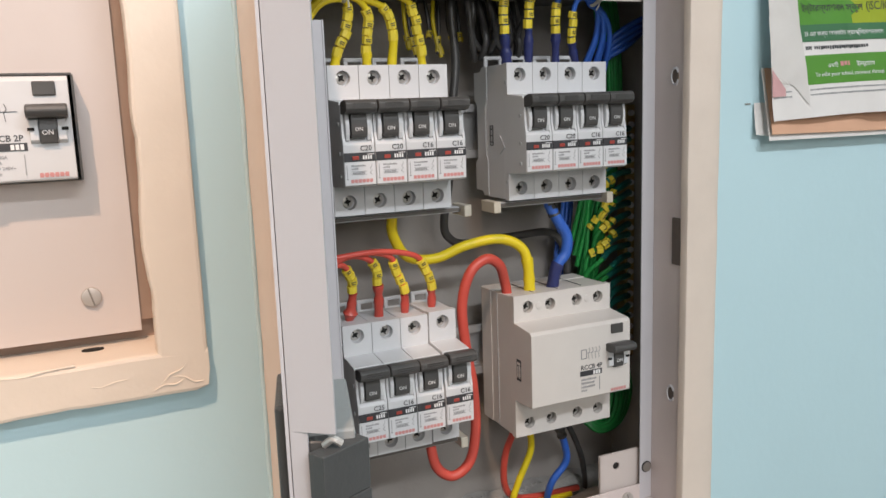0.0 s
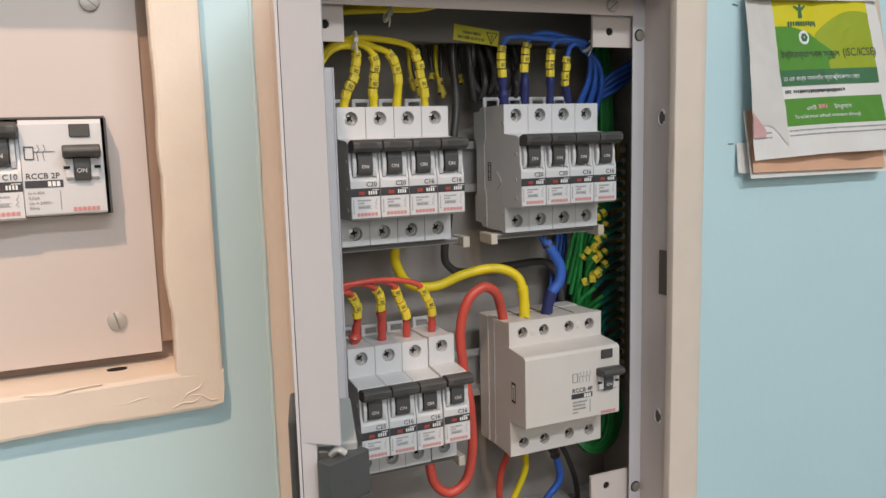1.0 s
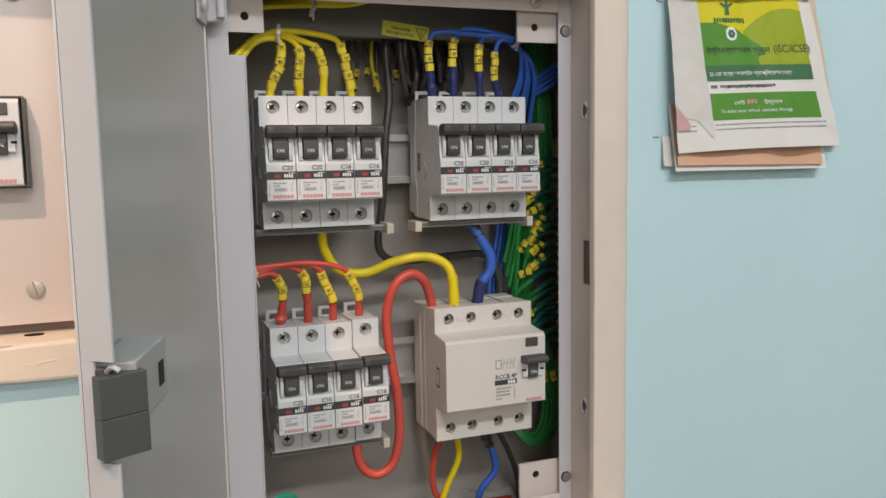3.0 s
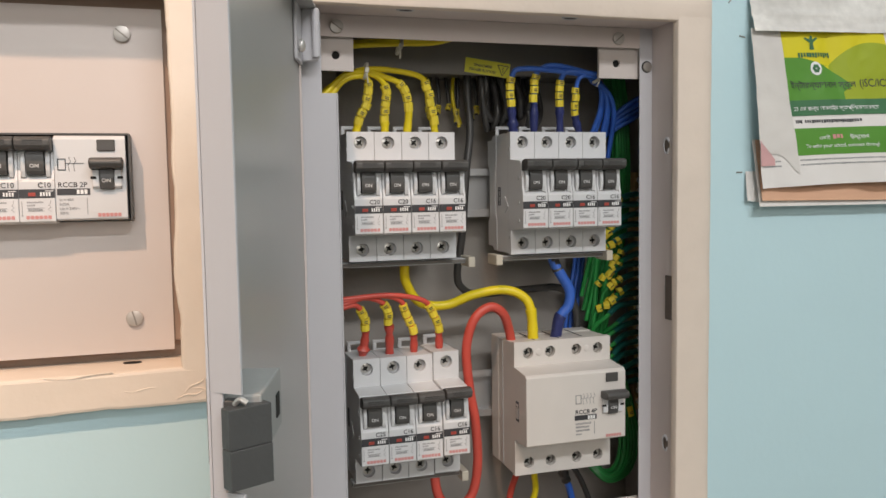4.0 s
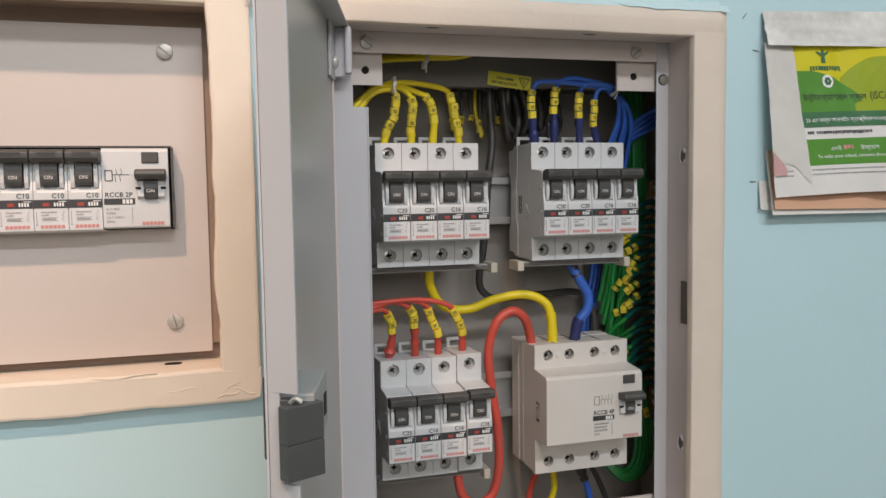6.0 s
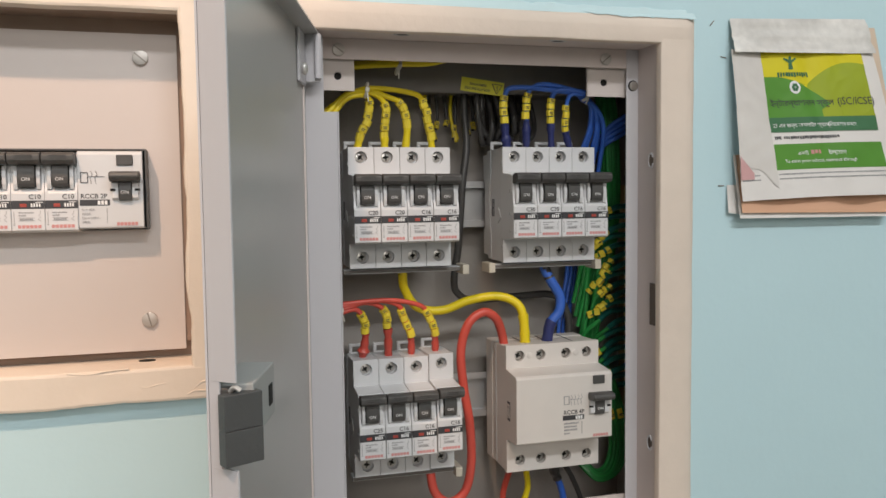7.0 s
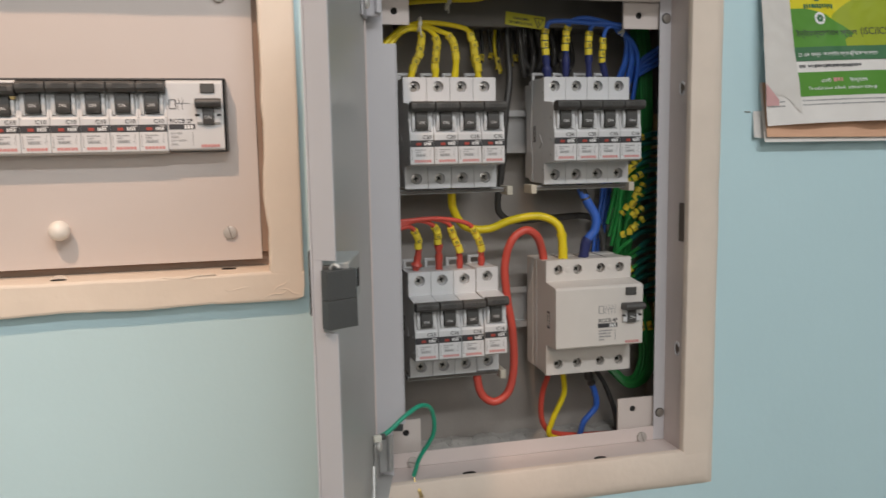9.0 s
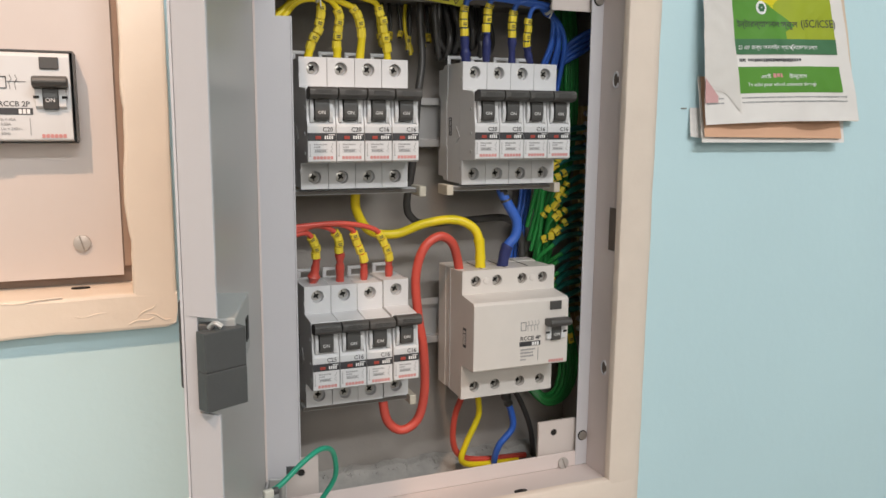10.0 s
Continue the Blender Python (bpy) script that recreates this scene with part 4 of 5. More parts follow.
# ---- side board ----
side = thing("side_distribution_board", pose(0, 0, 0), "recessed steel distribution board with a cover plate and cream-taped frame", "electrical panel")
LX0, LX1, LZ0, LZ1 = -0.478, -0.211, 1.4742, 1.6815
MX0, MX1, MZ0, MZ1 = -0.500, -0.1872, 1.4533, 1.7015
part("frame_strip", round_corner(strip(MX0, MX1, LZ1, MZ1, -0.0088, 0.0, 0.0012, "top", 11), MX1, MZ1, 1, 1, 0.0060), TAPE_CREAM, side, "wrinkled cream-taped frame strip")
part("frame_strip", round_corner(strip(MX0, MX1, MZ0, LZ0, -0.0088, 0.0, 0.0016, "bottom", 12), MX1, MZ0, 1, -1, 0.0065), TAPE_CREAM, side, "wrinkled cream-taped frame strip")
part("frame_strip", strip(MX0, LX0, LZ0 - 0.003, LZ1 + 0.003, -0.0090, 0.0, 0.0022, "right", 13), TAPE_CREAM, side, "wrinkled cream-taped frame strip")
part("frame_strip", strip(LX1, MX1, LZ0 - 0.003, LZ1 + 0.003, -0.0090, 0.0, 0.0030, "left", 14), TAPE_CREAM, side, "wrinkled cream-taped frame strip with a ragged edge")
# filler smeared above the head of the side board, and the torn tape at its corner
bm = bmesh.new()
n = 70
rows = []
for k in range(n + 1):
    x = -0.395 + 0.2065 * k / n
    crest = 1.7052 + 0.0016 * noise.noise((x * 55, 4.0, 0)) + 0.0009 * noise.noise((x * 210, 9.0, 0)) - 0.0022 * max(0.0, 1 - k / 18)
    rows.append([bm.verts.new(q) for q in ((x, -0.0035, 1.7000), (x, -0.0030, 0.5 * (1.7000 + crest)), (x, -0.0008, crest), (x, 0.0, crest + 0.0006))])
for p, q in zip(rows, rows[1:]):
    for i in range(3):
        bm.faces.new((p[i], p[i + 1], q[i + 1], q[i]))
part("filler_smear", bm, SMEAR, side, "pinkish-white smear of filler above the frame", True)
bm = bmesh.new()
rows = []
for k in range(15):
    z = 1.6885 - 0.0072 * k / 14
    wide = 0.0022 + 0.0009 * noise.noise((k * 0.55, 3.0, 1.0)) - 0.0012 * (1 - k / 14)
    rows.append([bm.verts.new(q) for q in ((MX1 - 0.0030, -0.0092, z), (MX1 + 0.0002, -0.0088, z), (MX1 + wide, -0.0056 - 0.001 * noise.noise((k * 0.4, 1, 1)), z - 0.0008 * (k / 14)))])
for p, q in zip(rows, rows[1:]):
    for i in range(2):
        bm.faces.new((p[i], p[i + 1], q[i + 1], q[i]))
bmesh.ops.solidify(bm, geom=bm.faces[:], thickness=0.0002)
part("torn_tape", bm, SMEAR, side, "torn pale tape edge lifting at the corner", True)
for x, z, turn in ((-0.2030, 1.4640, -35), (-0.1975, 1.4600, 20), (-0.2060, 1.4585, -12)):
    bm = bmesh.new()
    tube(bm, glide([(-0.007, 0.0002, 0.0), (-0.002, -0.0001, 0.0010), (0.003, -0.0001, -0.0004), (0.007, 0.0003, 0.0006)], 6), 0.00045, 6, wob=0.4, seed=turn)
    part("tape_fold", bm, TAPE_CREAM, side, smooth=True, m=pose(x, -0.0088, z, 0, turn, 0))
# pressed tab behind the slot of the sill
bm = bmesh.new()
arch = [(0.0052 * math.cos(math.pi * k / 14), 0.0030 * math.sin(math.pi * k / 14)) for k in range(15)]
a = [bm.verts.new((x, -0.0004, z)) for x, z in arch]
b = [bm.verts.new((x, 0.0004, z)) for x, z in arch]
bm.faces.new(a)
bm.faces.new(b[::-1])
for k in range(15):
    bm.faces.new((a[k], b[k], b[(k + 1) % 15], a[(k + 1) % 15]))
part("pressed_tab", bm, TAPE_CREAM, side, m=pose(-0.3440, 0.0078, LZ0 - 0.0005))
rnd = random.Random(8)
for x, z, w in ((-0.262, 1.4738, 0.034), (-0.232, 1.4640, 0.020)):
    bm = bmesh.new()
    tube(bm, glide([(x - w / 2, -0.0083, z), (x - w / 6, -0.0087, z - 0.0012), (x + w / 6, -0.0088, z + 0.0002), (x + w / 2, -0.0083, z + 0.0006)], 6), 0.0005, 6, wob=0.5)
    part("tape_fold", bm, TAPE_CREAM, side, smooth=True)
PY = 0.0215
# head jamb is brown because its shade is put into the colour
for x0, x1, z0, z1 in ((LX1 + 0.003, LX1 + 0.0042, LZ0 - 0.001, LZ1 + 0.001), (LX0 - 0.0042, LX0 - 0.003, LZ0 - 0.001, LZ1 + 0.001),
                       (LX0 - 0.003, LX1 + 0.003, LZ1 + 0.0005, LZ1 + 0.0017), (LX0 - 0.003, LX1 + 0.003, LZ0 - 0.0017, LZ0 - 0.0005)):
    part("jamb", box(bmesh.new(), x0, x1, -0.0035, 0.060, z0, z1), TAPE_CREAM if x0 > LX1 or z1 < LZ0 else SHADE_BROWN if z1 - z0 < 0.01 else STEEL, side)
part("back_plate", box(bmesh.new(), LX0 - 0.0042, LX1 + 0.0042, 0.080, 0.0815, LZ0 - 0.0017, LZ1 + 0.0017), BACK, side)
# cover plate with its cut-out for the breakers
bm = bmesh.new()
CX0, CX1, CZ0, CZ1 = -0.4500, -0.2332, 1.5548, 1.6025
for x0, x1, z0, z1 in ((LX0 + 0.0005, LX1 - 0.003, LZ0 + 0.0052, CZ0), (LX0 + 0.0005, LX1 - 0.003, CZ1, LZ1 - 0.008), (LX0 + 0.0005, CX0, CZ0, CZ1), (CX1, LX1 - 0.003, CZ0, CZ1)):
    box(bm, x0, x1, PY, PY + 0.0014, z0, z1)
bmesh.ops.remove_doubles(bm, verts=bm.verts, dist=1e-6)
# ledges behind the cover plate, brown standing in for the shade on them
for x0, x1, z0, z1 in ((LX0 - 0.003, LX1 + 0.003, LZ1 - 0.014, LZ1 + 0.0005), (LX0 - 0.003, LX1 + 0.003, LZ0 - 0.0005, LZ0 + 0.010),
                       (LX0 - 0.003, LX0 + 0.008, LZ0 + 0.010, LZ1 - 0.014), (LX1 - 0.010, LX1 + 0.003, LZ0 + 0.010, LZ1 - 0.014)):
    part("ledge", box(bmesh.new(), x0, x1, PY + (0.0085 if z1 < LZ0 + 0.02 else 0.0022), PY + (0.0097 if z1 < LZ0 + 0.02 else 0.0034), z0, z1), SHADE_BROWN, side, "steel ledge, its shade put into a brown colour")
part("cover_plate", bm, PLATE, side, "pinkish-grey painted steel cover plate")
lip = bmesh.new()
box(lip, CX0 - 0.0006, CX0 + 0.0004, 0.018, PY + 0.001, CZ0, CZ1)
box(lip, CX1 - 0.0004, CX1 + 0.0006, 0.008, PY + 0.001, CZ0 + 0.001, CZ1)
box(lip, CX0, CX1, 0.009, PY + 0.001, CZ1 - 0.0002, CZ1 + 0.0008)
part("cut_out_lip", lip, BLACK, side, "dark plastic lip round the breakers")
slotted_screw(side, -0.2350, PY, 1.6590, 0.0046, 40)
slotted_screw(side, -0.4540, PY, 1.6580, 0.0046, 20)
slotted_screw(side, -0.2350, PY, 1.4990, 0.0046, 75)
stud = slotted_screw(side, -0.4535, PY - 0.008, 1.4985, 0.0046, 10, "stud_screw")
part("shank", cylinder(bmesh.new(), (0, 0.005, 0), "y", 0.0025, 0.0085, 12), METAL, stud, smooth=True)
bm = bmesh.new()
bmesh.ops.create_uvsphere(bm, u_segments=24, v_segments=16, radius=0.0067, matrix=Matrix.Translation((-0.3430, PY - 0.0085, 1.5053)))
cylinder(bm, (-0.3430, PY - 0.002, 1.5053), "y", 0.0045, 0.004, 20)
part("knob", bm, KNOB, side, "round ivory plastic knob", True)
for x, z in ((-0.3440, LZ1 - 0.0004), (-0.3440, LZ0 - 0.0002), (-0.2370, LZ0 - 0.0001)):
    dark_disc(side, "punched_hole", x, 0.0045 if x < -0.3 else 0.017, z, "z", 0.0050, 0.5, z > 1.6)
dark_disc(side, "punched_hole", LX1 + 0.0027, 0.0, 1.6090, "x", 0.0052, 0.5)
# spade lug on its earth wire beside the stud
lug = thing("earth_lug", pose(-0.4605, 0.0105, 1.4980), "green earth wire ending in a steel spade lug", "cable lug")
bm = bmesh.new()
tube(bm, glide([(-0.013, 0, 0.0135), (-0.003, 0, 0.0125), (0.003, 0, 0.0100), (0.0075, 0, 0.0060)]), 0.0010, 8)
tube(bm, glide([(-0.003, 0, 0.0125), (-0.0010, 0, 0.0080), (0.0005, 0, 0.0035)]), 0.0011, 8)
part("spade", bm, HEAD, lug, smooth=True)
bm = bmesh.new()
tube(bm, glide([(-0.016, 0, 0.004), (-0.008, 0, 0.004), (-0.0030, 0, -0.001), (-0.0035, 0, -0.007), (-0.010, 0, -0.011), (-0.018, 0, -0.010)]), 0.0017, 10)
part("insulation", bm, EARTH, lug, smooth=True)
# a wire hanging free before the frame
bm = bmesh.new()
tube(bm, glide([(-0.4785, 0.0105, 1.4875), (-0.4980, -0.0250, 1.5200), (-0.4900, -0.0640, 1.5640), (-0.4700, -0.0690, 1.5760), (-0.4640, -0.0680, 1.5400), (-0.4600, -0.0660, 1.4900), (-0.4575, -0.0660, 1.4100), (-0.4560, -0.0660, 1.3250), (-0.4550, -0.0660, 1.2300)]), 0.0017, 10)
tagged(part("hanging_wire", bm, EARTH, smooth=True), "green insulated wire hanging loose in front of the frame", "wire")


# ---- wires ----
def wire(name, points, r, mat, words, category="wire", group="", sleeves=(), tape=None, tape_from=0.8, wob=0.0, sleeve_r=1.75, tape_r=1.35):
    """A cable along its way. sleeves: the stretch (from, to, count) on which marker sleeves sit; tape: the wrap at its end."""
    ob = thing(name, pose(0, 0, 0), words, category, group)
    line = glide(points, 10)
    part("insulation", tube(bmesh.new(), line, r, 12, wob=wob), mat, ob, smooth=True)
    n = len(line) - 1
    if sleeves:
        f0, f1, count = sleeves
        for k in range(count):
            a = f0 + (f1 - f0) * k / count
            b = a + (f1 - f0) / count * 0.86
            i0 = a * n
            i1 = b * n

            def at(f):
                i = min(int(f), n - 1)
                return line[i].lerp(line[i + 1], f - i)

            jog = Vector((rnd.uniform(-1, 1), rnd.uniform(-1, 1), 0)) * 0.0006
            seg = [at(i0 + (i1 - i0) * q / 3) + jog for q in range(4)]
            s = part("marker_sleeve", tube(bmesh.new(), seg, r * sleeve_r, 8, squash=0.9), SLEEVE, ob)
            if k % 2 == 0 and count < 8:
                mid, ahead = (seg[1] + seg[2]) / 2, (seg[2] - seg[1]).normalized()
                bm = bmesh.new()
                front = mid + Vector((0, -1, 0)) * r * sleeve_r * 0.98
                cross = Vector((-ahead.z, 0, ahead.x))
                tube(bm, [front - cross * r * 0.8, front + cross * r * 0.7], 0.0003, 4)
                tube(bm, [front - cross * r * 0.7 + ahead * 0.0010, front + cross * r * 0.6 + ahead * 0.0013], 0.0003, 4)
                part("sleeve_print", bm, DARKINK, s)
    if tape:
        cut = max(0, int(n * tape_from))
        part("tape_wrap", tube(bmesh.new(), line[cut:], r * tape_r, 12, wob=0.8 * (tape_r - 1), seed=len(name)), tape, ob, smooth=True)
    return ob


YW = "yellow insulated wire with printed marker sleeves entering a breaker"
G1 = "yellow feed wires"
wire("yellow_wire", [(-0.119, 0.045, 1.623), (-0.107, 0.047, 1.639), (-0.095, 0.048, 1.643), (-0.089, 0.050, 1.639), (-0.090, 0.052, 1.628), (-0.095, 0.053, 1.617), (-0.098, 0.056, 1.604)], 0.0019, YELLOW, YW, "wire", G1, (0.48, 0.90, 6), YELLOW, 0.88)
wire("yellow_wire", [(-0.119, 0.045, 1.630), (-0.104, 0.047, 1.644), (-0.086, 0.049, 1.644), (-0.077, 0.051, 1.635), (-0.078, 0.053, 1.622), (-0.078, 0.056, 1.604)], 0.0019, YELLOW, YW, "wire", G1, (0.54, 0.90, 6), YELLOW, 0.88)
wire("yellow_wire", [(-0.117, 0.047, 1.634), (-0.096, 0.049, 1.646), (-0.075, 0.050, 1.642), (-0.066, 0.051, 1.637), (-0.062, 0.053, 1.624), (-0.063, 0.056, 1.604)], 0.0019, YELLOW, YW, "wire", G1, (0.52, 0.84, 4), YELLOW, 0.82)
wire("yellow_wire", [(-0.122, 0.050, 1.630), (-0.102, 0.050, 1.644), (-0.085, 0.050, 1.648), (-0.057, 0.051, 1.645), (-0.050, 0.052, 1.638), (-0.046, 0.053, 1.623), (-0.043, 0.056, 1.604)], 0.0019, YELLOW, YW, "wire", G1, (0.60, 0.93, 6), YELLOW, 0.9)
for k in range(3):
    wire("yellow_wire", [(-0.138, 0.060 + 0.004 * k, 1.652 + 0.003 * k), (-0.105, 0.052 + 0.003 * k, 1.6615 + 0.0015 * k), (-0.070, 0.0545, 1.6655 + 0.001 * k), (-0.040, 0.056, 1.668 + 0.002 * k), (-0.005, 0.058, 1.680 + 0.002 * k)], 0.0019, YELLOW, "yellow insulated wire running along the cable duct", "wire", "yellow wires along the duct")
BW = "blue insulated wire with yellow marker sleeves and a navy taped end"
G2 = "blue neutral wires"
wire("blue_wire", [(0.071, 0.046, 1.646), (0.052, 0.047, 1.649), (0.019, 0.049, 1.651), (0.011, 0.051, 1.646), (0.011, 0.053, 1.627), (0.014, 0.056, 1.604)], 0.0018, BLUE, BW, "wire", G2, (0.61, 0.82, 4), NAVY, 0.82, 0, 1.85, 1.6)
wire("blue_wire", [(0.071, 0.047, 1.648), (0.044, 0.048, 1.6535), (0.032, 0.049, 1.6515), (0.028, 0.051, 1.645), (0.028, 0.053, 1.628), (0.029, 0.056, 1.604)], 0.0018, BLUE, BW, "wire", G2, (0.55, 0.80, 4), NAVY, 0.80, 0, 1.85, 1.5)
wire("blue_wire", [(0.071, 0.044, 1.648), (0.052, 0.046, 1.6495), (0.047, 0.050, 1.644), (0.047, 0.052, 1.626), (0.049, 0.056, 1.604)], 0.0018, BLUE, BW, "wire", G2, (0.50, 0.76, 4), NAVY, 0.76, 0, 1.85, 1.6)
wire("blue_wire", [(0.072, 0.046, 1.646), (0.061, 0.045, 1.6465), (0.058, 0.048, 1.640), (0.058, 0.051, 1.622), (0.065, 0.056, 1.604)], 0.0016, BLUE, BW, "wire", G2, (0.52, 0.80, 4), NAVY, 0.78, 0, 1.9, 1.6)
for k in range(5):
    wire("blue_wire", [(0.066 + 0.0012 * k, 0.046 + 0.001 * k, 1.647 - 0.0008 * k), (0.079 + 0.0012 * k, 0.053, 1.642 - 0.001 * k), (0.0825 + 0.0028 * k, 0.060 + 0.003 * (k % 2), 1.624), (0.0795 + 0.0044 * k, 0.072 + 0.003 * (k % 2), 1.600), (0.078 + 0.004 * k, 0.082, 1.560)], 0.0018, BLUE, "blue insulated wire in a bundle beside the breakers", "wire", "bundled blue wires")
for k in range(4):
    wire("blue_wire", [(0.130, 0.062 + 0.004 * k, 1.640 - 0.004 * k), (0.112, 0.066, 1.6315 - 0.0042 * k), (0.100, 0.072, 1.620 - 0.003 * k), (0.094, 0.080, 1.600), (0.090, 0.086, 1.55)], 0.0018, BLUE, "blue insulated wire in a bundle beside the breakers", "wire", "bundled blue wires")
for k in range(3):
    wire("blue_wire", [(0.082 + 0.0036 * k, 0.098, 1.530), (0.079 + 0.0036 * k, 0.096, 1.506), (0.074 + 0.004 * k, 0.095, 1.484), (0.071 + 0.004 * k, 0.096, 1.455)], 0.0016, BLUE, "blue insulated wire behind the residual current breaker", "wire", "bundled blue wires")
RW = "red insulated wire with yellow marker sleeves and a red taped end"
G3 = "red feed wires"
wire("red_wire", [(-0.128, 0.052, 1.490), (-0.114, 0.048, 1.4925), (-0.102, 0.050, 1.4945), (-0.096, 0.053, 1.488), (-0.094, 0.055, 1.476), (-0.096, 0.059, 1.458)], 0.0018, RED, RW, "wire", G3, (0.52, 0.80, 4), REDTAPE, 0.80, 0, 1.85, 1.85)
wire("red_wire", [(-0.128, 0.052, 1.494), (-0.114, 0.048, 1.4945), (-0.095, 0.050, 1.499), (-0.081, 0.053, 1.493), (-0.078, 0.055, 1.479), (-0.077, 0.059, 1.456)], 0.0018, RED, RW, "wire", G3, (0.58, 0.80, 4), REDTAPE, 0.80, 0, 1.85, 1.6)
wire("red_wire", [(-0.128, 0.052, 1.496), (-0.114, 0.048, 1.497), (-0.087, 0.050, 1.500), (-0.071, 0.052, 1.496), (-0.066, 0.054, 1.486), (-0.061, 0.056, 1.472), (-0.060, 0.059, 1.456)], 0.0018, RED, RW, "wire", G3, (0.56, 0.84, 4), REDTAPE, 0.85, 0, 1.8, 1.4)
wire("red_wire", [(-0.128, 0.052, 1.499), (-0.112, 0.048, 1.499), (-0.079, 0.050, 1.500), (-0.055, 0.052, 1.495), (-0.047, 0.054, 1.485), (-0.043, 0.056, 1.472), (-0.042, 0.059, 1.456)], 0.0018, RED, RW, "wire", G3, (0.56, 0.84, 4), REDTAPE, 0.84, 0, 1.8, 1.5)
wire("yellow_cable", [(-0.066, 0.056, 1.530), (-0.0655, 0.059, 1.520), (-0.063, 0.065, 1.506), (-0.052, 0.070, 1.491), (-0.033, 0.070, 1.488), (-0.014, 0.065, 1.495), (0.006, 0.060, 1.498), (0.020, 0.057, 1.493), (0.0255, 0.055, 1.482), (0.027, 0.055, 1.455)], 0.0033, YELLOW, "thick yellow cable looping from the busbar to the wide breaker", "cable", "", (), YELLOW, 0.88, 0, 1.5, 1.15)
wire("red_cable", [(0.0115, 0.056, 1.455), (0.0085, 0.055, 1.470), (0.002, 0.050, 1.483), (-0.008, 0.049, 1.488), (-0.0195, 0.049, 1.480), (-0.0250, 0.050, 1.460), (-0.0230, 0.050, 1.432), (-0.0190, 0.050, 1.407), (-0.0180, 0.050, 1.377), (-0.0230, 0.050, 1.356), (-0.0350, 0.051, 1.3485), (-0.0455, 0.053, 1.357), (-0.0485, 0.056, 1.378)], 0.0033, RED, "thick red cable looping from the lower breakers to the wide breaker", "cable")
wire("blue_cable", [(0.042, 0.056, 1.528), (0.0432, 0.056, 1.518), (0.0485, 0.054, 1.507), (0.0545, 0.053, 1.496), (0.0535, 0.053, 1.485), (0.0470, 0.054, 1.476), (0.0440, 0.056, 1.458)], 0.0037, BLUE, "thick blue cable with dark taped ends between two breakers", "cable", "", (), NAVY, 0.80, 0, 1.5, 1.15)
bm = bmesh.new()
tube(bm, glide([(0.0425, 0.056, 1.526), (0.0435, 0.056, 1.518), (0.0465, 0.055, 1.5105)]), 0.0040, 12, wob=0.25)
tagged(part("tape_collar", bm, CABLE, smooth=True), "black tape wrapped round the head of the blue cable", "tape")
wire("black_cable", [(-0.010, 0.082, 1.662), (-0.011, 0.082, 1.640), (-0.010, 0.080, 1.610), (-0.014, 0.078, 1.582), (-0.017, 0.080, 1.537), (-0.0195, 0.085, 1.508), (-0.015, 0.087, 1.497), (-0.002, 0.088, 1.492), (0.034, 0.088, 1.4935), (0.064, 0.088, 1.493), (0.076, 0.088, 1.478), (0.078, 0.088, 1.455)], 0.0028, CABLE, "black insulated cable running down the back plate", "cable")
wire("black_cable", [(-0.126, 0.070, 1.53), (-0.122, 0.066, 1.50), (-0.120, 0.064, 1.46), (-0.123, 0.066, 1.40)], 0.003, CABLE, "black insulated cable behind the red wires", "cable")
rnd = random.Random(21)
for k in range(8):
    x = -0.004 + 0.0055 * k
    z = 1.6155 + rnd.uniform(-0.006, 0.008)
    wire("black_wire", [(x + rnd.uniform(-0.004, 0.004), 0.074 + rnd.uniform(0, 0.01), 1.662), (x + rnd.uniform(-0.003, 0.003), 0.068 + rnd.uniform(0, 0.012), 1.640), (x + rnd.uniform(-0.004, 0.004), 0.072, z + 0.010), (x + rnd.uniform(0, 0.008), 0.078, z), (x + 0.010 + rnd.uniform(-0.002, 0.004), 0.088, z + 0.012), (x + 0.010, 0.094, 1.655)], 0.0021, CABLE, "black insulated wire looping below the cable duct", "wire", "black wire loops")
for k in range(8):
    x = -0.038 + 0.0050 * k + rnd.uniform(-0.002, 0.002)
    z = 1.612 + rnd.uniform(0, 0.014)
    wire("yellow_wire", [(x, 0.096, 1.655), (x + rnd.uniform(-0.002, 0.002), 0.094, 1.635), (x + rnd.uniform(-0.004, 0.004), 0.092, z)], 0.0013, CABLE if k % 4 else YELLOW, "loose wire tail with a yellow sleeve below the duct", "wire", "loose wire tails", (0.70, 0.98, 2))
for name, (x, y, z), turn in (("cable_tie", (-0.092, 0.047, 1.6462), 10), ("cable_tie", (0.0735, 0.046, 1.6462), 40), ("cable_tie", (-0.1125, 0.048, 1.4955), 0), ("cable_tie", (-0.068, 0.052, 1.663), 20)):
    tie = thing(name, pose(x, y, z, 0, turn, 0), "translucent nylon cable tie round a bundle of wires", "cable tie", "nylon cable ties")
    bm = bmesh.new()
    tube(bm, [Vector((0, 0.0046 * math.cos(a), 0.0050 * math.sin(a))) for a in [2 * math.pi * k / 18 for k in range(19)]], 0.0011, 6, squash=0.6)
    part("strap", bm, NYLON, tie, smooth=True)
    part("head", box(bmesh.new(), -0.0014, 0.0014, -0.0062, -0.0040, -0.0017, 0.0017, 0.0004, 1), NYLON, tie)
    part("tail", tube(bmesh.new(), glide([(0, -0.006, -0.002), (0.001, -0.006, -0.005), (0.002, -0.005, -0.008)]), 0.0005, 6), NYLON, tie, smooth=True)

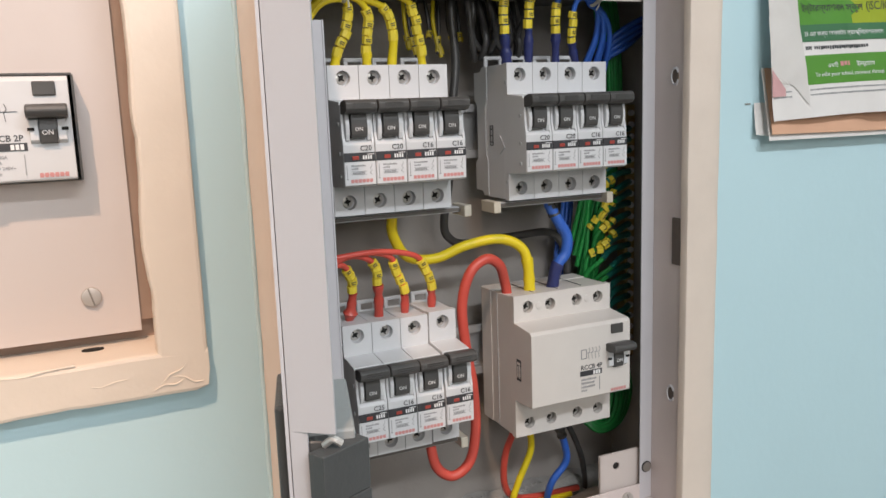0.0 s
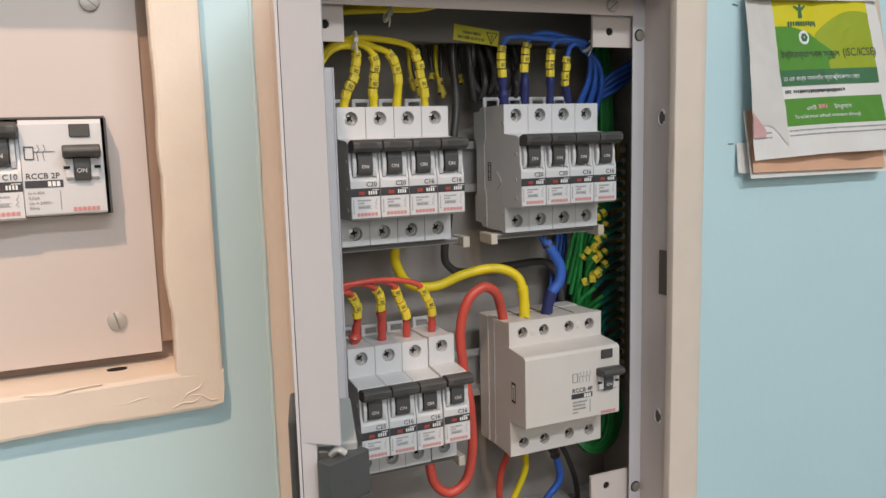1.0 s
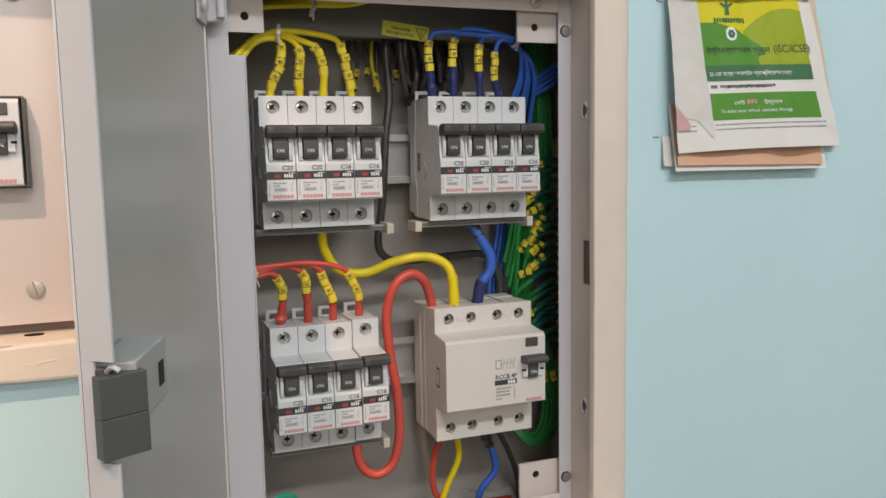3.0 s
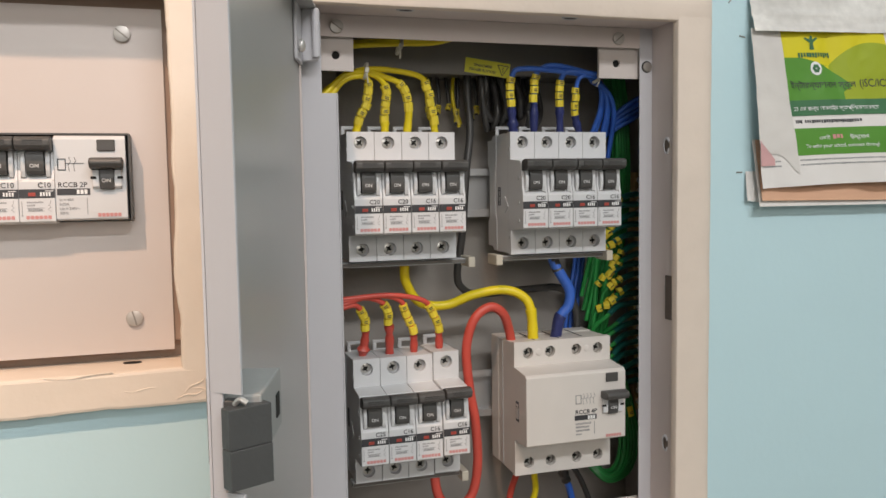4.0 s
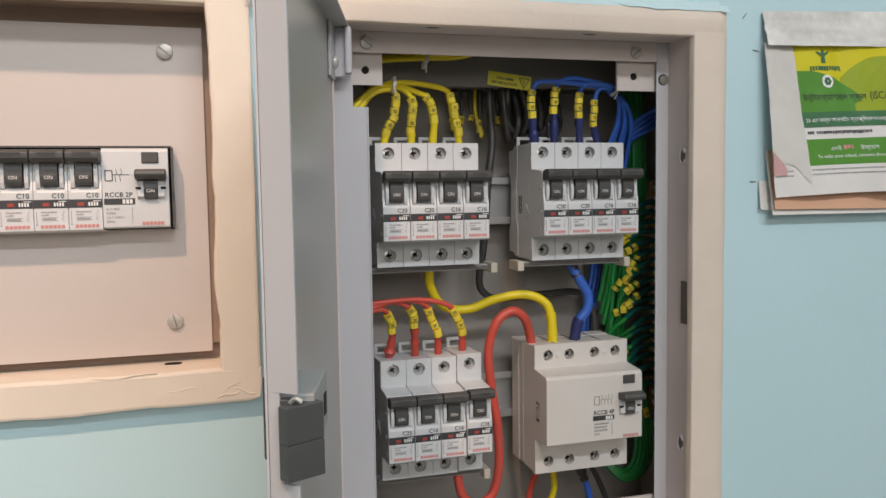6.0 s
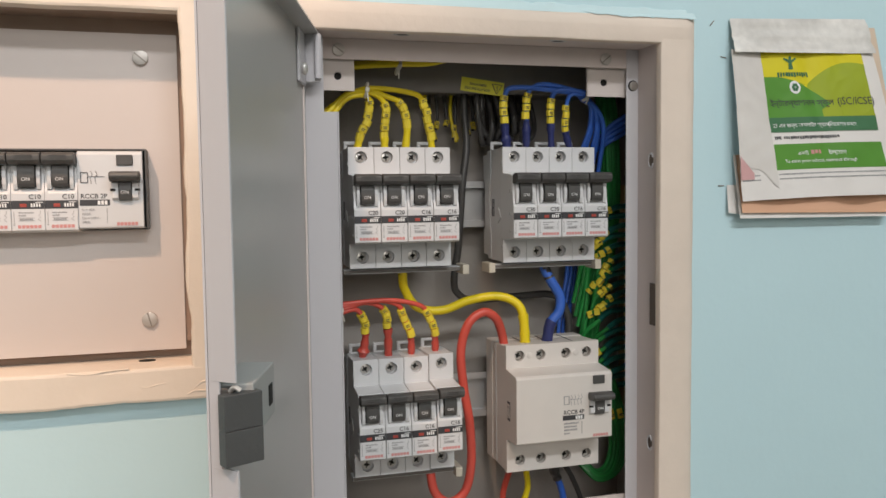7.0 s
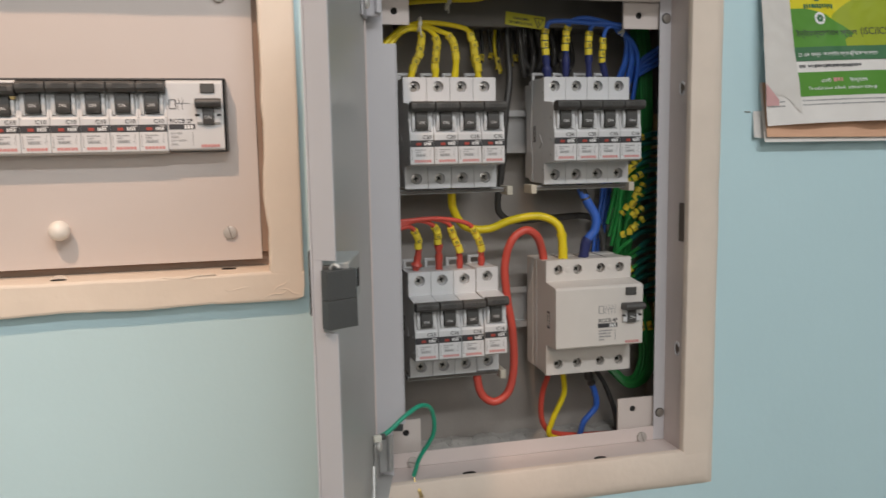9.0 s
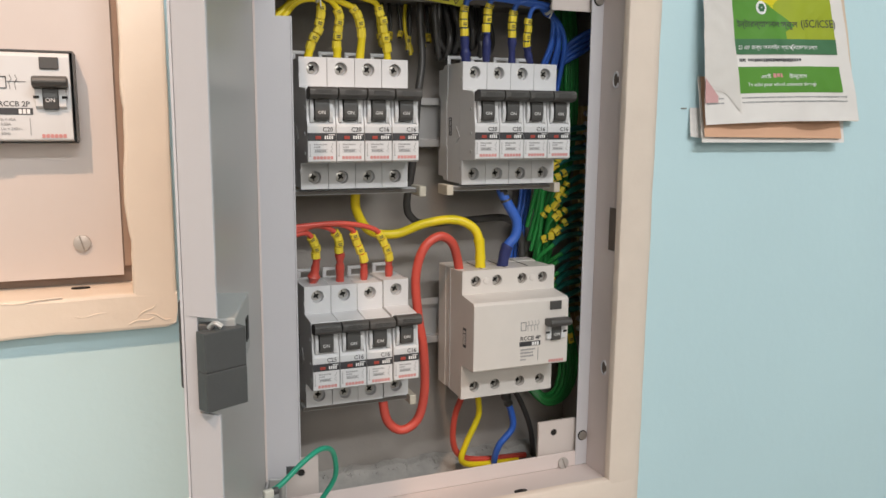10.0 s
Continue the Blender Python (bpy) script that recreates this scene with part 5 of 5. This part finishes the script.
# earth bar and its green wires
bar = thing("earth_bar", pose(0, 0, 0), "narrow brass earth bar with a column of terminals", "terminal bar")
part("bar", box(bmesh.new(), 0.1225, 0.1305, 0.080, 0.090, 1.395, 1.580, 0.0005, 1), BRASS, bar)
for k in range(22):
    part("terminal_screw", shared("bar_screw", lambda: cylinder(bmesh.new(), (0, 0, 0), "y", 0.0022, 0.0030, 12, bevel=0.0003), METAL, True), None, bar, m=pose(0.1262, 0.0790, 1.402 + 0.0082 * k))
rnd = random.Random(31)
for k in range(20):
    z = 1.418 + 0.0076 * k
    a = 0.085 + rnd.uniform(0, 0.012)
    drop = rnd.uniform(0.010, 0.022)
    ob = thing("earth_wire", pose(0, 0, 0), "green earth wire with teal sleeve and yellow marker", "wire", "green earth wires")
    line = glide([(a - 0.006, 0.086, z - drop - 0.05), (a - 0.002, 0.080, z - drop - 0.02), (a, 0.073 + rnd.uniform(0, 0.006), z - drop), (a + 0.009, 0.070 + rnd.uniform(0, 0.004), z - drop * 0.35), (a + 0.020, 0.074, z), (0.1245, 0.079, z + 0.001)], 8)
    part("insulation", tube(bmesh.new(), line[:26], 0.0017, 8), GREEN, ob, smooth=True)
    part("teal_sleeve", tube(bmesh.new(), line[25:], 0.0023, 8, wob=0.1, seed=k), TEAL, ob, smooth=True)
    q = 15 + rnd.randint(0, 5)
    for j in range(3):
        i = q + 3 * j
        jog = Vector((rnd.uniform(-0.001, 0.001), -0.0006, rnd.uniform(-0.001, 0.001)))
        lean = Vector((rnd.uniform(-0.0008, 0.0008), 0, rnd.uniform(-0.0008, 0.0008)))
        if i + 2 < len(line) and (k > 8 or (k in (2, 5) and j == 1)):
            mark = part("marker_sleeve", tube(bmesh.new(), [line[i] + jog - lean, line[i + 1] + jog, line[i + 2] + jog + lean], 0.0034, 6, squash=0.8), SLEEVE, ob)
            if j != 1:
                front = line[i + 1] + jog + Vector((0, -0.0034, 0))
                part("sleeve_print", tube(bmesh.new(), [front + Vector((-0.0012, 0, -0.0008)), front + Vector((0.0010, 0, 0.0009))], 0.0003, 4), DARKINK, mark)
for k in range(12):
    dx, dy = 0.0022 * (k % 5), 0.005 * (k // 5)
    wire("earth_wire", [(0.098 + dx, 0.082 + dy, 1.680), (0.105 + dx, 0.080 + dy, 1.640), (0.1065 + dx, 0.078 + dy, 1.602), (0.108 + dx, 0.080 + dy, 1.568), (0.107 + dx, 0.084 + dy, 1.533), (0.099 + dx, 0.084 + dy, 1.500), (0.094 + dx * 0.8, 0.086 + dy, 1.463), (0.089 + dx, 0.090 + dy, 1.430)], 0.0019, GREEN, "green insulated wire bundled down the side of the box", "wire", "bundled green wires")
for k in range(9):
    dx, dy = 0.0027 * (k % 5), 0.006 * (k // 5)
    wire("earth_wire", [(0.093 + dx, 0.080 + dy, 1.440), (0.101 + dx, 0.074 + dy, 1.418), (0.107 + dx, 0.072 + dy, 1.393), (0.110 + dx, 0.072 + dy, 1.370), (0.106 + dx * 0.7, 0.074 + dy, 1.352 - 0.3 * dx), (0.100, 0.082 + dy, 1.346 - 0.5 * dx), (0.092 - 0.5 * dx, 0.094 + 0.5 * dy, 1.354)], 0.0020, GREEN, "green insulated wire looping low in the box", "wire", "green wire loops", (0.28 + 0.03 * (k % 3), 0.34 + 0.03 * (k % 3), 1) if k % 3 == 0 else ())
# outgoing tails at the foot of the box
wire("red_wire", [(0.0155, 0.056, 1.374), (0.0165, 0.062, 1.364), (0.014, 0.070, 1.344), (0.015, 0.074, 1.322), (0.024, 0.078, 1.308), (0.045, 0.082, 1.301), (0.084, 0.086, 1.297)], 0.0024, RED, "red wire leaving the foot of the residual current breaker", "wire")
wire("yellow_wire", [(0.0310, 0.056, 1.374), (0.0300, 0.062, 1.363), (0.0330, 0.068, 1.344), (0.0240, 0.070, 1.322), (0.0215, 0.072, 1.307), (0.040, 0.078, 1.299), (0.076, 0.084, 1.295)], 0.0024, YELLOW, "yellow wire leaving the foot of the residual current breaker", "wire")
wire("blue_wire", [(0.0480, 0.056, 1.374), (0.0520, 0.062, 1.361), (0.0610, 0.068, 1.344), (0.0635, 0.070, 1.329), (0.0530, 0.072, 1.315), (0.0520, 0.078, 1.298), (0.060, 0.084, 1.292)], 0.0026, BLUE, "blue wire with a dark taped head leaving the residual current breaker", "wire")
bm = bmesh.new()
tube(bm, glide([(0.0470, 0.056, 1.374), (0.0520, 0.061, 1.362), (0.0570, 0.065, 1.352)]), 0.0038, 12, wob=0.25)
tagged(part("tape_collar", bm, CABLE, smooth=True), "black tape wrapped round the head of the blue wire", "tape")
wire("black_cable", [(0.062, 0.090, 1.368), (0.078, 0.090, 1.347), (0.088, 0.088, 1.323), (0.093, 0.090, 1.302), (0.096, 0.094, 1.286)], 0.0022, CABLE, "black insulated cable curling in the lower corner", "cable")
# earth bond of the door
wire("earth_wire", [(-0.1455, -0.046, 1.3645), (-0.138, -0.043, 1.367), (-0.124, -0.037, 1.3755), (-0.112, -0.030, 1.3785), (-0.103, -0.021, 1.371), (-0.100, -0.012, 1.351), (-0.109, -0.005, 1.331), (-0.1130, -0.001, 1.316)], 0.0016, EARTH, "green earth wire on the door hinge, its far end stripped bare", "wire")
bm = bmesh.new()
for k in range(4):
    tube(bm, glide([(-0.1130, -0.001, 1.3165), (-0.1128 + 0.0003 * k, -0.003, 1.3115), (-0.1110 + 0.0006 * k, -0.0055 - 0.0003 * k, 1.3060), (-0.1090 + 0.0005 * k, -0.0075, 1.2990 + 0.0010 * k)]), 0.00035, 5)
tagged(part("copper_strands", bm, BRASS, smooth=True), "bare copper strands at the end of the green earth wire", "wire")
lug = thing("wire_lug", pose(-0.1462, -0.0465, 1.3645, 0, 0, 14), "small pale crimp lug holding the green earth wire at the hinge", "cable lug")
part("crimp", box(bmesh.new(), -0.0030, 0.0026, -0.0024, 0.0010, -0.0022, 0.0022, 0.0007, 2), NYLON, lug)
part("collar", cylinder(bmesh.new(), (0.0040, -0.0006, 0.0004), "x", 0.0021, 0.0030, 14, bevel=0.0003), BLACK, lug, "dark collar", True)

# ---- papers pinned to the wall ----
SX, SZ = 0.1602, 1.6735


def sheet_at(u, v, lift=0.0):
    """A place on the front sheet: u across, v down, from its upper left corner."""
    left = Vector((SX + 0.0045 * v, 0, SZ - 0.1075 * v))
    right = Vector((SX + 0.1190 + 0.0270 * v, 0, SZ + 0.0045 - 0.1070 * v))
    q = left.lerp(right, u)
    q.z += 0.0014 * math.sin(3.1 * u + 0.5) * (v - 0.2)
    q.y = -0.0050 - 0.0090 * v + 0.0016 * math.sin(5.5 * u + 1.4 * v) + 0.0008 * math.sin(13 * u - 5 * v) * (0.3 + v)
    q.y += 0.0018 * noise.noise((u * 4.2, v * 3.4, 7.7)) + 0.0010 * abs(noise.noise((u * 9, v * 8, 3.1)))
    q.y += 0.0016 * math.exp(-((u - 0.50 - 0.06 * v) / 0.06) ** 2) - 0.0012 * math.exp(-((u - 0.64) / 0.07) ** 2) * (1 - v)
    q.y -= 0.0030 * v + lift
    return q


def patch(u0, u1, v0, v1, lift, n=18, m=12, top=None, thick=0.0):
    """A piece that follows the front sheet."""
    bm = bmesh.new()
    grid = []
    for k in range(m + 1):
        row = []
        for i in range(n + 1):
            u = u0 + (u1 - u0) * i / n
            a = top(u) if top else v0
            row.append(bm.verts.new(sheet_at(u, a + (v1 - a) * k / m, lift)))
        grid.append(row)
    for k in range(m):
        for i in range(n):
            bm.faces.new((grid[k][i], grid[k][i + 1], grid[k + 1][i + 1], grid[k + 1][i]))
    if thick:
        bmesh.ops.solidify(bm, geom=bm.faces[:], thickness=thick)
    return bm


def on_sheet(words, size, u, v, mat, lift, parent, width=None):
    """Lettering laid along the front sheet."""
    me = lettering(words, size, mat, 0.004).copy()
    span = max(p.co.x for p in me.vertices)
    k = (width / span) if width else 1.0
    for p in me.vertices:
        p.co = sheet_at(u + p.co.x * k / 0.130, v - p.co.z * k / 0.1090, lift + (0.00002 if p.co.y < 0 else 0))
    return part("lettering", me, None, parent)


notice = thing("paper_notice", pose(0, 0, 0), "stack of folded printed papers taped to the wall", "notice")
part("front_sheet", patch(0, 1, 0, 1, 0.0, 48, 36), PAPER, notice, "white printed sheet with green and yellow panels", True)
part("yellow_panel", patch(0.205, 0.905, 0.01, 0.46, 0.0002, 48, 28), LIME, notice, smooth=True)
part("olive_hill", patch(0.205, 0.60, 0, 0.46, 0.0002, 40, 24, top=lambda u: 0.27 - 0.06 * math.sin(math.pi * (u - 0.1) / 0.5)), OLIVE, notice, smooth=True)
part("olive_hill", patch(0.50, 0.905, 0, 0.46, 0.00028, 40, 24, top=lambda u: 0.09 + 1.6 * (u - 0.80) ** 2), OLIVE, notice, smooth=True)
part("green_hill", patch(0.205, 0.66, 0, 0.46, 0.00036, 40, 24, top=lambda u: min(0.46, 0.18 + 1.5 * max(0, u - 0.27) ** 2)), LEAF, notice, smooth=True)
part("olive_hill", patch(0.56, 0.905, 0, 0.46, 0.00044, 40, 18, top=lambda u: 0.32 + 1.3 * (u - 0.82) ** 2), OLIVE, notice, smooth=True)
part("dark_band", patch(0.205, 0.905, 0.455, 0.555, 0.00052, 48, 6), DEEP, notice, smooth=True)
part("green_band", patch(0.205, 0.905, 0.635, 0.808, 0.0002, 48, 8), LEAF, notice, smooth=True)


def sheet_bars(u, v, width, height, count, mat, lift, seed, head=False):
    """A line of writing on the sheet as plain bars."""
    rng = random.Random(seed)
    bm = bmesh.new()
    step = width / count
    for k in range(count):
        a = u + k * step
        w = step * rng.uniform(0.6, 0.9)
        h = height * rng.uniform(0.7, 1.0)
        q = [sheet_at(a, v + h, lift), sheet_at(a + w, v + h, lift), sheet_at(a + w, v, lift), sheet_at(a, v, lift)]
        bm.faces.new([bm.verts.new(p) for p in q])
    if head:
        for k in range(count * 2):
            a, b = u + k * step / 2, u + (k + 1) * step / 2
            bm.faces.new([bm.verts.new(p) for p in (sheet_at(a, v + height * 0.16, lift), sheet_at(b, v + height * 0.16, lift), sheet_at(b, v, lift), sheet_at(a, v, lift))])
    part("print_line", bm, mat, notice)


on_sheet("ইন্টারন্যাশনাল স্কুল", 0.0080, 0.228, 0.378, DARKINK, 0.0006, notice, 0.054)
on_sheet("(iSC/ICSE)", 0.0080, 0.665, 0.376, DARKINK, 0.0006, notice, 0.033)
on_sheet("23 এর জন্য অনলাইন অ্যাপ্িলেকশন চলেছ", 0.0050, 0.225, 0.522, WHITEINK, 0.0007, notice, 0.070)
sheet_bars(0.225, 0.582, 0.045, 0.024, 4, DARKINK, 0.0002, 3, True)
sheet_bars(0.285, 0.582, 0.34, 0.024, 24, DARKINK, 0.0002, 4)
on_sheet("একিট", 0.0045, 0.355, 0.712, WHITEINK, 0.0004, notice, 0.0085)
sheet_bars(0.435, 0.680, 0.07, 0.030, 3, REDINK, 0.0004, 6)
on_sheet("উদ্েযাগ", 0.0045, 0.545, 0.712, WHITEINK, 0.0004, notice, 0.0125)
on_sheet("To enlist your school, connect through", 0.0038, 0.265, 0.762, WHITEINK, 0.0004, notice, 0.057)
for k, v in enumerate((0.832, 0.862)):
    sheet_bars(0.215, v, 0.72, 0.011, 70, INK, 0.0002, 30 + k)
    sheet_bars(0.01, v, 0.10, 0.011, 10, INK, 0.0002, 40 + k)
bm = bmesh.new()
bm.faces.new([bm.verts.new(sheet_at(0.405 + 0.036 * math.cos(a), 0.252 + 0.044 * math.sin(a), 0.0006)) for a in [2 * math.pi * k / 24 for k in range(24)]])
emblem = part("emblem", bm, WHITEINK, notice)
for k in range(6):
    a0 = 2 * math.pi * k / 6
    bm = bmesh.new()
    bm.faces.new([bm.verts.new(sheet_at(0.405 + 0.014 * math.cos(a0) + 0.010 * math.cos(a), 0.252 + 0.017 * math.sin(a0) + 0.012 * math.sin(a), 0.0008)) for a in [2 * math.pi * j / 10 for j in range(10)]])
    part("emblem_petal", bm, DEEP, emblem)
# tree-like mark: a trunk and a spread of branches as plain shapes
bm = bmesh.new()
for a, b, w in (((0.39, 0.13), (0.395, 0.075), 0.010), ((0.40, 0.13), (0.40, 0.065), 0.010), ((0.395, 0.08), (0.355, 0.055), 0.010), ((0.40, 0.08), (0.44, 0.055), 0.010), ((0.395, 0.08), (0.40, 0.04), 0.012)):
    n = Vector((b[1] - a[1], a[0] - b[0])).normalized() * w
    bm.faces.new([bm.verts.new(sheet_at(p[0] + s * n.x, p[1] + s * n.y, 0.0006)) for p, s in ((a, -1), (a, 1), (b, 0.6), (b, -0.6))])
part("tree_mark", bm, DEEP, notice)
sheet_bars(0.30, 0.150, 0.22, 0.034, 12, DEEP, 0.0006, 8)
# old tape over the left margin, and the sheets behind
part("tape_strip", patch(-0.004, 0.205, -0.005, -0.005, 0.0005, 16, 40, top=lambda u: 0.72 + 0.9 * u + 0.02 * math.sin(40 * u)), OLDTAPE, notice, "old milky tape along the margin", True)
part("pink_print", patch(0.0, 0.075, 0.70, 0.86, 0.0007, 6, 6, top=lambda u: 0.70 + 1.6 * u), material("faded_pink_print", (0.62, 0.36, 0.36), 0.7), notice)


def back_sheet(name, corners, y_top, y_foot, mat, words, seed):
    bm = bmesh.new()
    n, m = 16, 14
    tl, tr, br, bl = [Vector((c[0], 0, c[1])) for c in corners]
    rows = []
    for k in range(m + 1):
        row = []
        for i in range(n + 1):
            q = tl.lerp(tr, i / n).lerp(bl.lerp(br, i / n), k / m)
            q.y = y_top + (y_foot - y_top) * k / m + (0.0016 if seed == 1 else 0.0006) * noise.noise((i * 0.35, k * 0.35, seed))
            row.append(bm.verts.new(q))
        rows.append(row)
    for k in range(m):
        for i in range(n):
            bm.faces.new((rows[k][i], rows[k][i + 1], rows[k + 1][i + 1], rows[k + 1][i]))
    return part(name, bm, mat, notice, words, True)


back_sheet("newspaper_strip", ((0.1605, 1.6960), (0.2775, 1.7010), (0.2800, 1.6745), (0.1605, 1.6715)), -0.0020, -0.0092, NEWS, "grey crumpled newsprint strip along the top", 1)
back_sheet("orange_sheet", ((0.166, 1.600), (0.292, 1.600), (0.2935, 1.5570), (0.1660, 1.5585)), -0.0030, -0.0118, ORANGE, "orange-printed folded sheet showing below", 2)
back_sheet("white_sheet", ((0.1645, 1.600), (0.300, 1.600), (0.2985, 1.5540), (0.1655, 1.5545)), -0.0022, -0.0100, PAPER, "white folded sheet at the back", 3)
back_sheet("tan_sheet", ((0.200, 1.6920), (0.2860, 1.6950), (0.3150, 1.5700), (0.200, 1.5700)), -0.0012, -0.0060, TANPAPER, "tan sheet peeping out at the side", 4)
back_sheet("tan_sheet", ((0.1605, 1.5785), (0.180, 1.5785), (0.180, 1.556), (0.1600, 1.5585)), -0.0010, -0.0040, PAPER, "pale sheet peeping out at the side", 5)
for x, z, turn in ((0.1570, 1.6690, 10), (0.1560, 1.5780, 0), (0.1475, 1.6925, -50)):
    bm = bmesh.new()
    tube(bm, [Vector((-0.0022, 0, 0)), Vector((0.0022, 0, 0))], 0.0004, 6)
    tagged(part("wall_pin", bm, DULL, None, m=pose(x, -0.0005, z, 0, turn, 0)), "small dark pin stuck in the wall", "pin", "pins beside the papers")
